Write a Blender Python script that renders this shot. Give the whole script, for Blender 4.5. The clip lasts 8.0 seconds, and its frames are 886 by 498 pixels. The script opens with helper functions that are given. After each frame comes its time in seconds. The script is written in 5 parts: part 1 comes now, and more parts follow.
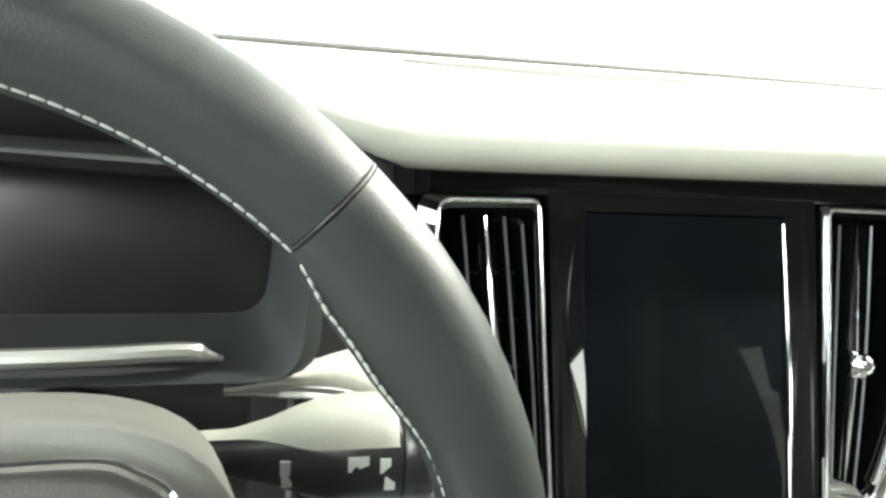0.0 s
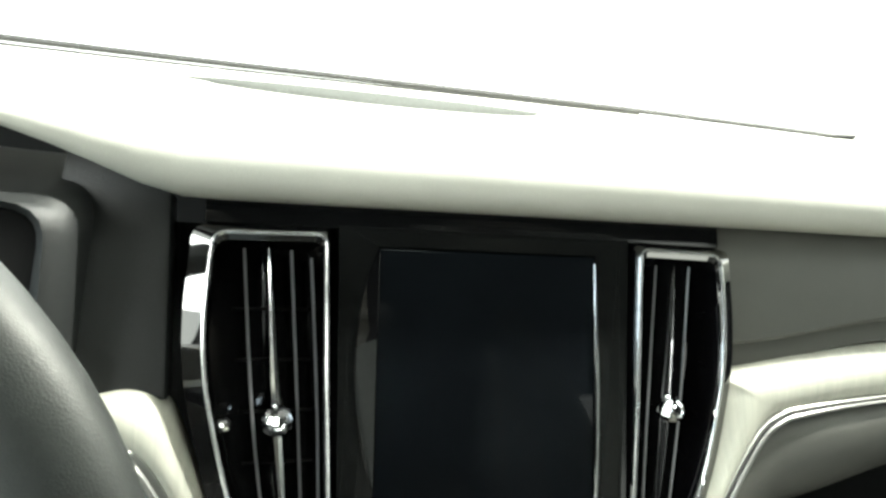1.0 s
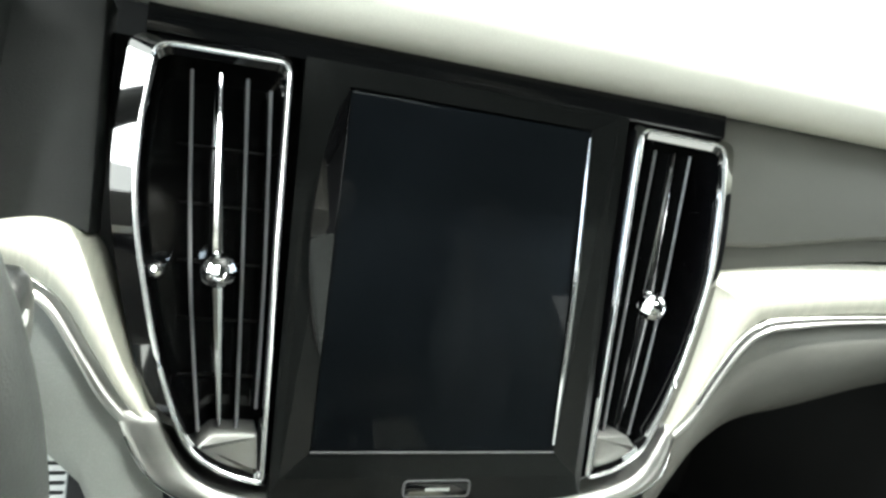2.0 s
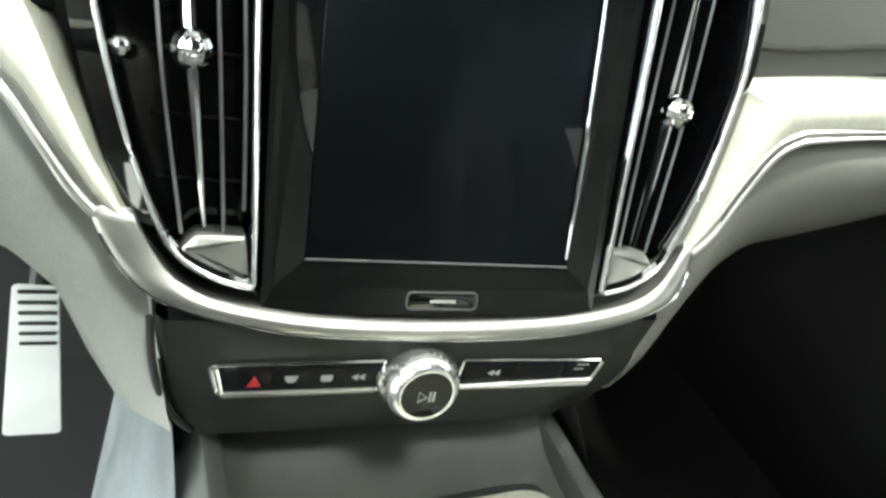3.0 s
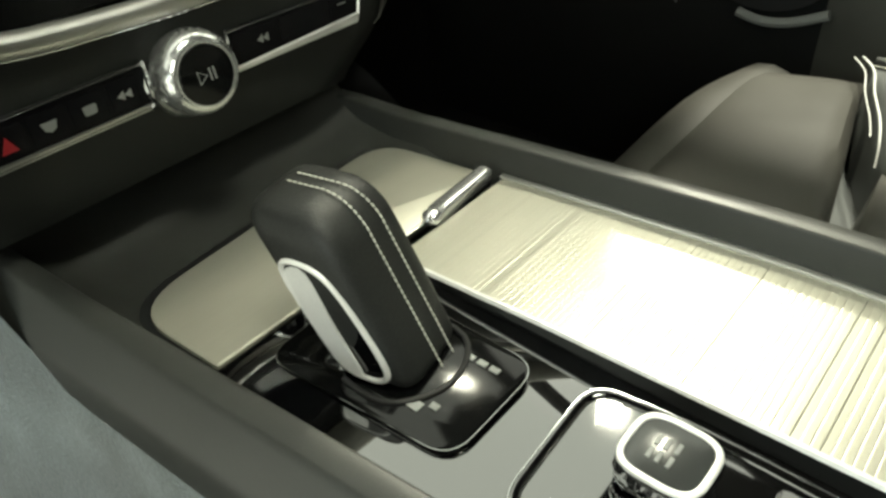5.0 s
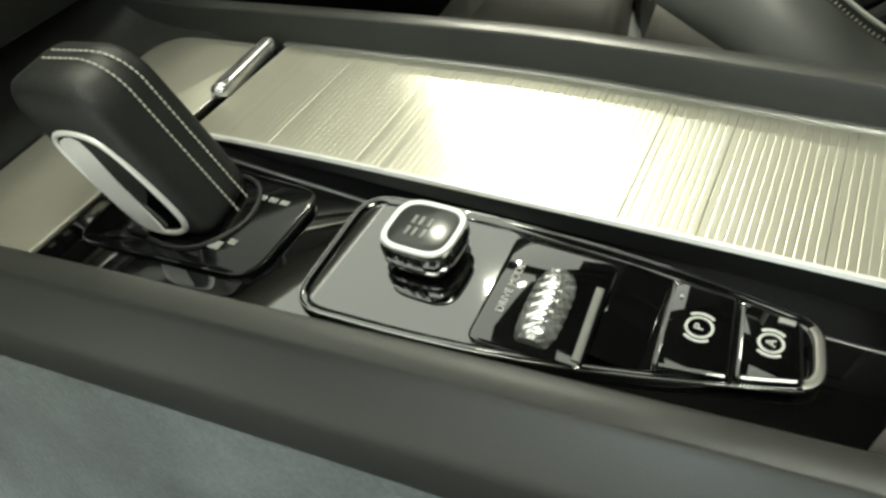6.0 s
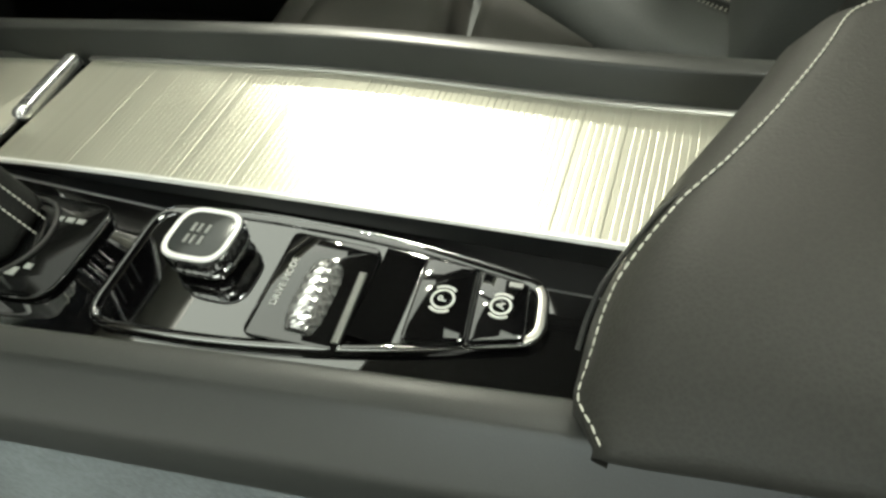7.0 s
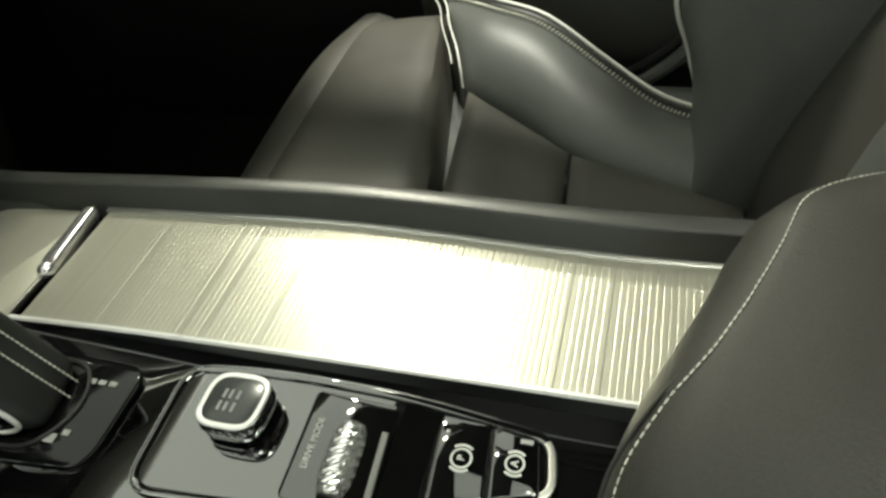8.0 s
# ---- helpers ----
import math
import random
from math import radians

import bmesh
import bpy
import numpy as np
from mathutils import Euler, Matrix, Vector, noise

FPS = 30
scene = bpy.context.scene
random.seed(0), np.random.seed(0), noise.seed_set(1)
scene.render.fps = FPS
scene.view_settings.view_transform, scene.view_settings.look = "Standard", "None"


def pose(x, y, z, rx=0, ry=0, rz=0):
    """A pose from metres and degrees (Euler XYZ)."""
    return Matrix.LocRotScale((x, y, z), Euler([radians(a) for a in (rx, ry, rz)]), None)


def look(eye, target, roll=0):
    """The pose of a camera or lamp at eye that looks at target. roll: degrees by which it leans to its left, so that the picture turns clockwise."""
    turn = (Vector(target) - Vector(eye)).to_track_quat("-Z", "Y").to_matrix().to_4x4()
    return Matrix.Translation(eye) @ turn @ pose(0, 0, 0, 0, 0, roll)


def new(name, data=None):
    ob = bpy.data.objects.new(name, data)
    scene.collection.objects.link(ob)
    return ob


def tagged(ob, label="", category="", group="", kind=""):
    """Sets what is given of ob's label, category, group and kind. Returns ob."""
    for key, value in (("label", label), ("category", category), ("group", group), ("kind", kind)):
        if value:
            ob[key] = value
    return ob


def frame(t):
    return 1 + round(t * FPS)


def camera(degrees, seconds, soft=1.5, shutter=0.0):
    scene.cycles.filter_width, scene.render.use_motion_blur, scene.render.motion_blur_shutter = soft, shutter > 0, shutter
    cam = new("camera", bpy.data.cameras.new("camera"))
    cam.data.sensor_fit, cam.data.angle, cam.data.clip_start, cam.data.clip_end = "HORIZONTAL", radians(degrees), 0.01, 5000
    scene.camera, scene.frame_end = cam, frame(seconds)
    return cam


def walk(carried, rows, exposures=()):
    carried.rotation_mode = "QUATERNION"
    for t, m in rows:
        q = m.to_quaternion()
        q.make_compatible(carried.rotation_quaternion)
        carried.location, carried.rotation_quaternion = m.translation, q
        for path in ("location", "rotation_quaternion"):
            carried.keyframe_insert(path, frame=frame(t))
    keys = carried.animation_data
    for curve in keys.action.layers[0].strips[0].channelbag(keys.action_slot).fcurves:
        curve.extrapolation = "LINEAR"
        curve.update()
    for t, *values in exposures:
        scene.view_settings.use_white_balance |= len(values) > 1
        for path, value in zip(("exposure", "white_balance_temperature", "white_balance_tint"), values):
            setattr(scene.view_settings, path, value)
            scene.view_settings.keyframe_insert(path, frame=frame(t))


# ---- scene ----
cam = camera(65.0, 8.0, soft=2.8, shutter=0.0)
PATH = [
    (0, (-0.251, -0.329, 0.883), (0.196, 1.546, 0.351), 4.5),
    (0.2, (-0.229, -0.331, 0.889), (0.313, 1.526, 0.381), 5.2),
    (0.4, (-0.207, -0.334, 0.892), (0.365, 1.519, 0.405), 5.4),
    (0.5, (-0.194, -0.33, 0.895), (0.392, 1.519, 0.408), 5.9),
    (0.7, (-0.182, -0.322, 0.894), (0.449, 1.516, 0.42), 6.4),
    (1, (-0.155, -0.327, 0.895), (0.434, 1.527, 0.432), 6.8),
    (1.2, (-0.141, -0.327, 0.889), (0.439, 1.529, 0.421), 7.3),
    (2.3, (-0.138, -0.284, 0.835), (0.57, 1.427, 0.079), 15.0),
    (2.5, (-0.135, -0.283, 0.824), (0.572, 1.406, 0.019), 15.2),
    (3, (-0.128, -0.282, 0.797), (0.585, 1.32, -0.164), 14.3),
    (3.5, (-0.138, -0.297, 0.761), (0.749, 1.157, -0.288), 10.9),
    (4, (-0.137, -0.309, 0.732), (0.856, 1.019, -0.386), 3.8),
    (4.1, (-0.139, -0.306, 0.73), (0.876, 0.973, -0.425), 3.2),
    (4.2, (-0.143, -0.304, 0.726), (0.9, 0.948, -0.434), 3.2),
    (5.3, (-0.157, -0.334, 0.676), (0.974, 0.677, -0.628), -8.4),
    (5.5, (-0.161, -0.344, 0.683), (0.959, 0.565, -0.702), -8.9),
    (6, (-0.17, -0.385, 0.672), (0.993, 0.394, -0.756), -9.3),
    (6.5, (-0.162, -0.423, 0.677), (1.0, 0.244, -0.808), -10.5),
    (7, (-0.155, -0.446, 0.686), (1.028, 0.134, -0.819), -10.1),
    (7.5, (-0.155, -0.444, 0.708), (1.109, 0.097, -0.744), -10.1),
    (8, (-0.146, -0.435, 0.737), (1.176, 0.103, -0.664), -9.7),
]
EXPOSURES = [(0.0, 1.62, 6250, 7), (0.5, 1.15, 6250, 7), (1.2, 1.1, 6250, 7), (2.3, 1.88, 6050, 10), (3.0, 1.78, 6200, 9), (4.2, 0.84, 6650, 8), (5.3, 0.0, 6850, 3), (6.0, -0.12, 6720, 4), (6.8, 0.1, 6600, 5), (8.0, -0.26, 6700, 4)]
walk(cam, [(t, look(eye, target, roll)) for t, eye, target, roll in PATH], EXPOSURES)

# ---- world and light: a white showroom outside the car ----
world = bpy.data.worlds.new("showroom_light")
scene.world = world
world.use_nodes = True
wn = world.node_tree.nodes
wn["Background"].inputs["Color"].default_value = (0.97, 1.0, 0.90, 1)
wn["Background"].inputs["Strength"].default_value = 1.9


def area(name, size_x, size_y, power, m, color=(1, 1, 1)):
    la = bpy.data.lights.new(name, "AREA")
    la.shape, la.size, la.size_y, la.energy, la.color = "RECTANGLE", size_x, size_y, power, color
    ob = new(name, la)
    ob.matrix_world = m
    return ob


# lamps of the hall: beyond the passenger window and high beside it, ahead of the windscreen, outside the open driver's door, beyond the rear side window and above the glass roof
area("hall_light", 0.12, 0.12, 105, look((2.35, 1.1, 2.4), (0.1, -0.3, 0.5)), (1.0, 0.97, 0.82))
area("hall_light", 2.6, 0.8, 28, look((0.0, 2.8, 1.80), (0.0, 0.2, 0.85)), (1.0, 1.0, 0.92))
area("hall_light", 1.1, 0.7, 17, look((-2.6, -0.7, 1.25), (-0.15, -0.1, 0.6)), (0.74, 0.90, 1.0))
area("hall_light", 1.4, 0.9, 50, look((-2.1, -2.2, 1.9), (0.0, 0.0, 0.68)), (1.0, 1.0, 0.92))
area("hall_light", 0.075, 0.075, 16, look((1.19, 0.39, 2.06), (0.05, -0.2, 0.5)), (1.0, 0.97, 0.82))
area("hall_light", 0.18, 0.18, 230, look((1.64, 0.1, 3.5), (0.55, -0.15, 0.4)), (1.0, 0.98, 0.88))
area("hall_light", 0.7, 0.7, 26, look((0.0, -1.0, 3.2), (0.0, -0.2, 0.5)), (1.0, 1.0, 0.90))


# ---- materials ----
def material(name, color, rough=0.5, metal=0.0, grain=0.0, grain_scale=900.0, var=0.08, var_scale=14.0, bump=0.0, coat=0.0,
             voronoi=False, spec=0.5, stretch=None, sheen=0.0, rough_var=0.0, piece_var=0.0):
    m = bpy.data.materials.new(name)
    m.use_nodes = True
    nt = m.node_tree
    n, l = nt.nodes, nt.links
    b = n["Principled BSDF"]
    b.inputs["Roughness"].default_value, b.inputs["Metallic"].default_value = rough, metal
    b.inputs["Coat Weight"].default_value, b.inputs["Coat Roughness"].default_value = coat, 0.02
    b.inputs["Specular IOR Level"].default_value = spec
    b.inputs["Sheen Weight"].default_value = sheen
    co = n.new("ShaderNodeTexCoord")
    mp = n.new("ShaderNodeMapping")
    l.new(co.outputs["Object"], mp.inputs["Vector"])
    if stretch:
        mp.inputs["Scale"].default_value = stretch
    big = n.new("ShaderNodeTexNoise")
    big.inputs["Scale"].default_value, big.inputs["Detail"].default_value = var_scale, 4
    l.new(mp.outputs[0], big.inputs["Vector"])
    fine = n.new("ShaderNodeTexVoronoi" if voronoi else "ShaderNodeTexNoise")
    fine.inputs["Scale"].default_value = grain_scale
    l.new(mp.outputs[0], fine.inputs["Vector"])
    fo = fine.outputs["Distance"] if voronoi else fine.outputs["Fac"]
    ramp = n.new("ShaderNodeMapRange")
    ramp.inputs["From Min"].default_value, ramp.inputs["From Max"].default_value = 0.3, 0.7
    ramp.inputs["To Min"].default_value, ramp.inputs["To Max"].default_value = 1 - var, 1 + var
    l.new(big.outputs["Fac"], ramp.inputs["Value"])
    g = n.new("ShaderNodeMapRange")
    g.inputs["To Min"].default_value, g.inputs["To Max"].default_value = 1 - grain, 1 + grain
    l.new(fo, g.inputs["Value"])
    mul = n.new("ShaderNodeMath")
    mul.operation = "MULTIPLY"
    l.new(ramp.outputs[0], mul.inputs[0]), l.new(g.outputs[0], mul.inputs[1])
    last = mul
    if piece_var:
        info = n.new("ShaderNodeObjectInfo")
        pv = n.new("ShaderNodeMapRange")
        pv.inputs["To Min"].default_value, pv.inputs["To Max"].default_value = 1 - piece_var, 1 + piece_var
        l.new(info.outputs["Random"], pv.inputs["Value"])
        last = n.new("ShaderNodeMath")
        last.operation = "MULTIPLY"
        l.new(mul.outputs[0], last.inputs[0]), l.new(pv.outputs[0], last.inputs[1])
    mix = n.new("ShaderNodeVectorMath")
    mix.operation = "SCALE"
    mix.inputs[0].default_value = color
    l.new(last.outputs[0], mix.inputs["Scale"])
    l.new(mix.outputs[0], b.inputs["Base Color"])
    if rough_var:
        rv = n.new("ShaderNodeMapRange")
        rv.inputs["From Min"].default_value, rv.inputs["From Max"].default_value = 0.3, 0.7
        rv.inputs["To Min"].default_value, rv.inputs["To Max"].default_value = max(0.02, rough - rough_var), rough + rough_var
        l.new(big.outputs["Fac"], rv.inputs["Value"])
        l.new(rv.outputs[0], b.inputs["Roughness"])
    if bump:
        bp = n.new("ShaderNodeBump")
        bp.inputs["Strength"].default_value, bp.inputs["Distance"].default_value = bump, 0.0006
        l.new(fo, bp.inputs["Height"])
        l.new(bp.outputs[0], b.inputs["Normal"])
    return m


PAD = material("soft_dash_skin", (0.50, 0.50, 0.44), 0.55, grain=0.08, grain_scale=1400, bump=0.12, voronoi=True, var=0.05)
DARK = material("charcoal_plastic", (0.021, 0.0225, 0.022), 0.5, grain=0.15, grain_scale=1500, bump=0.25, voronoi=True)
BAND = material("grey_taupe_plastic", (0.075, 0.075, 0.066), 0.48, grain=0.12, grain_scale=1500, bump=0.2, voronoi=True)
SATINBLACK = material("satin_black_plastic", (0.014, 0.015, 0.015), 0.3, grain=0.1, grain_scale=1500)
TAUPE = material("taupe_plastic", (0.027, 0.028, 0.0248), 0.5, spec=0.35, grain=0.12, grain_scale=1500, bump=0.25, voronoi=True)
GREY = material("grey_plastic", (0.13, 0.135, 0.125), 0.5, grain=0.12, grain_scale=1500, bump=0.2, voronoi=True)
GLOSS = material("piano_black", (0.002, 0.002, 0.0023), 0.03, coat=1.0, spec=1.0, var=0.2, rough_var=0.01)
DECKGLOSS = material("deck_piano_black", (0.002, 0.002, 0.0023), 0.03, coat=1.0, spec=1.0, var=0.2, rough_var=0.01)
DECKGLOSS.node_tree.nodes["Principled BSDF"].inputs["Coat IOR"].default_value = 1.9
RAIL = material("smooth_taupe_plastic", (0.029, 0.0306, 0.0278), 0.42, grain=0.06, grain_scale=1500, bump=0.07, voronoi=True, rough_var=0.06)
KNURL = material("knurled_bright_metal", (0.85, 0.86, 0.86), 0.2, 0.9, rough_var=0.05)
SCREEN = material("screen_glass", (0.0031, 0.0039, 0.0047), 0.05, coat=0.0, var=0.3, spec=0.07)
FASCIA = material("deep_gloss_black", (0.0032, 0.0034, 0.0035), 0.08, var=0.2, rough_var=0.02, spec=0.33)
BEZEL = material("dark_bezel_plastic", (0.0042, 0.0046, 0.0044), 0.16, spec=0.28, grain=0.05, rough_var=0.05, var=0.1)
CLUSTER = material("matt_display_glass", (0.012, 0.012, 0.012), 0.3, spec=0.3, var=0.4, var_scale=9.0)
RIMTHREAD = material("grey_thread", (0.30, 0.31, 0.29), 0.7, grain=0.2, grain_scale=3000)
PALEMETAL = material("pale_satin_metal", (0.80, 0.80, 0.78), 0.35, 0.25, grain=0.05)
SPEAKER = material("grey_speaker_mesh", (0.045, 0.048, 0.044), 0.95, spec=0.05, grain=0.5, grain_scale=450, voronoi=True)
PANEL = material("dark_taupe_panel", (0.0145, 0.0156, 0.0142), 0.45, spec=0.25, grain=0.12, grain_scale=1500, bump=0.2, voronoi=True)
BUTTON = material("black_button_plastic", (0.007, 0.007, 0.008), 0.2, spec=0.05)
CHROME = material("chrome", (0.78, 0.79, 0.8), 0.09, 1.0, rough_var=0.04, var=0.04)
SATIN = material("satin_silver", (0.46, 0.46, 0.435), 0.37, 0.95, grain=0.06, grain_scale=700, rough_var=0.06, stretch=(1, 1, 6))
SHELL = material("grey_cream_plastic", (0.19, 0.19, 0.16), 0.5, grain=0.1, grain_scale=1500, bump=0.15, voronoi=True)
CREAM = material("ribbed_cream_inlay", (0.41, 0.41, 0.345), 0.5, grain=0.12, grain_scale=60, stretch=(14, 0.4, 0.4), bump=0.3)
SLAT = material("brushed_slat_metal", (0.49, 0.485, 0.405), 0.31, 0.6, grain=0.05, grain_scale=500, stretch=(0.04, 3, 3), var=0.015, piece_var=0.03)
COVER = material("brushed_cover_metal", (0.40, 0.395, 0.33), 0.38, 0.5, grain=0.05, grain_scale=500, stretch=(0.04, 3, 3), var=0.03)
LEATHER = material("black_leather", (0.016, 0.017, 0.016), 0.5, spec=0.35, grain=0.25, grain_scale=900, bump=0.15, voronoi=True, rough_var=0.08)
RIMLEATHER = material("charcoal_rim_leather", (0.0195, 0.022, 0.021), 0.5, spec=0.36, grain=0.10, grain_scale=1300, bump=0.12, voronoi=True, rough_var=0.06)
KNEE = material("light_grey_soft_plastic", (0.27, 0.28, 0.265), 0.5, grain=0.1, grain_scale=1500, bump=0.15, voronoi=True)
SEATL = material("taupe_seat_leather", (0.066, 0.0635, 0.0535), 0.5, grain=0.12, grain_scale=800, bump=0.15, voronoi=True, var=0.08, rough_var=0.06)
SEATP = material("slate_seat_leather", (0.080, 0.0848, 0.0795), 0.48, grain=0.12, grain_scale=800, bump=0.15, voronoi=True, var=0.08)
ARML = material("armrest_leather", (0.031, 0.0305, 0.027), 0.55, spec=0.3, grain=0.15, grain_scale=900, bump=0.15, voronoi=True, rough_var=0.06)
# taupe seat leather darkened to hold the shade on the passenger backrest
BACKL = material("shaded_taupe_seat_leather", (0.038, 0.037, 0.032), 0.55, grain=0.15, grain_scale=700, bump=0.15, voronoi=True, var=0.08)
PIPING = material("pale_piping", (0.72, 0.72, 0.67), 0.5)
THREAD = material("pale_thread", (0.55, 0.55, 0.48), 0.7, grain=0.2, grain_scale=3000)
CARPET = material("blue_grey_carpet", (0.115, 0.133, 0.138), 0.9, grain=0.35, grain_scale=420, bump=1.0, var=0.38, var_scale=16, sheen=0.2)
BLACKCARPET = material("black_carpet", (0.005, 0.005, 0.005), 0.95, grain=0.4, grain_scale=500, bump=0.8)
VANE = material("satin_grey_vane", (0.16, 0.16, 0.165), 0.3, 0.5)
HUBSKIN = material("taupe_hub_skin", (0.062, 0.0612, 0.054), 0.5, grain=0.12, grain_scale=1500, bump=0.2, voronoi=True)
SMOKE = material("dark_chrome", (0.42, 0.43, 0.43), 0.10, 1.0, rough_var=0.03, var=0.05)
CAPGREY = material("smoked_grey_cap", (0.045, 0.048, 0.047), 0.18, 0.2)
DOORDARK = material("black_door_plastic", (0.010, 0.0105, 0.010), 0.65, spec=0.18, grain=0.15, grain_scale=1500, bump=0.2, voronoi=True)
GLYPH = material("white_print", (0.50, 0.52, 0.50), 0.5)
DIMGLYPH = material("grey_print", (0.24, 0.25, 0.24), 0.5)
RED = material("red_print", (0.32, 0.012, 0.02), 0.4)
HEADLINER = material("black_headliner", (0.014, 0.014, 0.0135), 0.9, grain=0.15, grain_scale=600)
RUBBER = material("black_rubber", (0.012, 0.012, 0.012), 0.6)
HALLFLOOR = material("pale_hall_floor", (0.55, 0.55, 0.52), 0.35, var=0.06, var_scale=0.8)


# ---- mesh tools ----
def mesh_of(bm, name, mat, smooth=True, angle=35):
    bmesh.ops.recalc_face_normals(bm, faces=bm.faces)
    me = bpy.data.meshes.new(name)
    bm.to_mesh(me)
    bm.free()
    me.materials.append(mat)
    if smooth:
        me.shade_smooth()
        me.set_sharp_from_angle(angle=radians(angle))
    return me


def thing(name, label, category, at=(0, 0, 0), group="", kind=""):
    e = new(name)
    e.location = at
    e.empty_display_size = 0.05
    return tagged(e, label, category, group, kind)


def part(name, bm, mat, parent=None, label="", smooth=True, angle=35):
    ob = new(name, mesh_of(bm, name, mat, smooth, angle))
    if parent is not None:
        ob.parent = parent
        if parent.type == "EMPTY":
            ob.matrix_parent_inverse = Matrix.Translation(-parent.location)
    return tagged(ob, label)


def box(c, size, bevel=0.0, seg=2, m=None, bm=None):
    bm = bm or bmesh.new()
    old = set(bm.verts)
    bmesh.ops.create_cube(bm, size=1)
    vs = [v for v in bm.verts if v not in old]
    bmesh.ops.scale(bm, vec=size, verts=vs)
    if bevel:
        bmesh.ops.bevel(bm, geom=list({e for v in vs for e in v.link_edges}), offset=bevel, segments=seg, affect="EDGES", profile=0.5)
        vs = [v for v in bm.verts if v not in old]
    if m is not None:
        bmesh.ops.transform(bm, matrix=m, verts=vs)
    bmesh.ops.translate(bm, vec=c, verts=vs)
    return bm


def fas(u, v, n=0.0):
    """A point on the raked centre fascia: across, up the rake, out towards the cabin."""
    a = radians(18.8)
    return Vector((u, v * math.sin(a) - n * math.cos(a), 0.62 + v * math.cos(a) + n * math.sin(a)))


def deck(x, y, h=0.0):
    """A point on the console's top, h above it."""
    return Vector((x, y, 0.4804 - 0.0646 * (y + 0.16) - 0.0489 * (y + 0.16) ** 2 + h))


def low_deck(x, y, h=0.0):
    """The gloss deck on the driver's side sinks under the slats towards the rear."""
    return deck(x, y, h - 0.0022 - 0.0275 * max(0.0, -0.114 - y))


def rounded(pts, r, seg=5):
    """A closed outline with its corners rounded. r: one radius or one for each corner."""
    out = []
    k = len(pts)
    for i in range(k):
        a, b, c = (Vector(pts[(i + j) % k]).to_3d() for j in (-1, 0, 1))
        ri = r[i] if isinstance(r, (list, tuple)) else r
        d1, d2 = (a - b), (c - b)
        q = min(ri, d1.length * 0.49, d2.length * 0.49)
        if q < 1e-6:
            out.append(b.to_2d())
            continue
        p1, p2 = b + d1.normalized() * q, b + d2.normalized() * q
        for s in range(seg + 1):
            t = s / seg
            out.append(((1 - t) ** 2 * p1 + 2 * t * (1 - t) * b + t * t * p2).to_2d())
    return out


def slab(outline, place, low, high, bevel=0.0, bm=None, seg=2):
    """A plate with the given outline; place maps (a, b, height) into the world."""
    bm = bm or bmesh.new()
    rings = []
    levels = [(low, 0.0), (high, 0.0)] if not bevel else [(low, 0.0)] + [
        (high - bevel * (1 - math.sin(math.pi / 2 * s / seg)), bevel * (1 - math.cos(math.pi / 2 * s / seg))) for s in range(seg + 1)]
    cen = sum((Vector(p) for p in outline), Vector((0, 0))) / len(outline)
    for h, inset in levels:
        ring = []
        k = len(outline)
        for i in range(k):
            p = Vector(outline[i])
            if inset:
                t = (Vector(outline[(i + 1) % k]) - Vector(outline[i - 1])).normalized()
                nrm = Vector((-t.y, t.x))
                if nrm.dot(cen - p) < 0:
                    nrm = -nrm
                p = p + nrm * inset
            ring.append(bm.verts.new(place(p.x, p.y, h)))
        rings.append(ring)
    for a, b in zip(rings, rings[1:]):
        for i in range(len(a)):
            j = (i + 1) % len(a)
            bm.faces.new((a[i], a[j], b[j], b[i]))
    bm.faces.new(rings[-1])
    bm.faces.new(list(reversed(rings[0])))
    return bm


def loft(rows, closed=False, caps=False, bm=None):
    """A skin through rows of points, one beside the other."""
    bm = bm or bmesh.new()
    vr = [[bm.verts.new(p) for p in row] for row in rows]
    for a, b in zip(vr, vr[1:]):
        k = len(a)
        for i in range(k if closed else k - 1):
            j = (i + 1) % k
            bm.faces.new((a[i], a[j], b[j], b[i]))
    if caps:
        bm.faces.new(vr[0])
        bm.faces.new(list(reversed(vr[-1])))
    return bm


def smooth_path(pts, n=8, closed=False):
    """Points of a smooth curve through pts."""
    pts = [Vector(p) for p in pts]
    k = len(pts)
    out = []
    for i in range(k if closed else k - 1):
        if closed:
            a, b, c, d = (pts[(i + j) % k] for j in (-1, 0, 1, 2))
        else:
            a, b, c, d = pts[max(i - 1, 0)], pts[i], pts[i + 1], pts[min(i + 2, k - 1)]
        for s in range(n):
            t = s / n
            out.append(0.5 * (2 * b + (c - a) * t + (2 * a - 5 * b + 4 * c - d) * t * t + (3 * b - a - 3 * c + d) * t ** 3))
    if not closed:
        out.append(pts[-1])
    return out


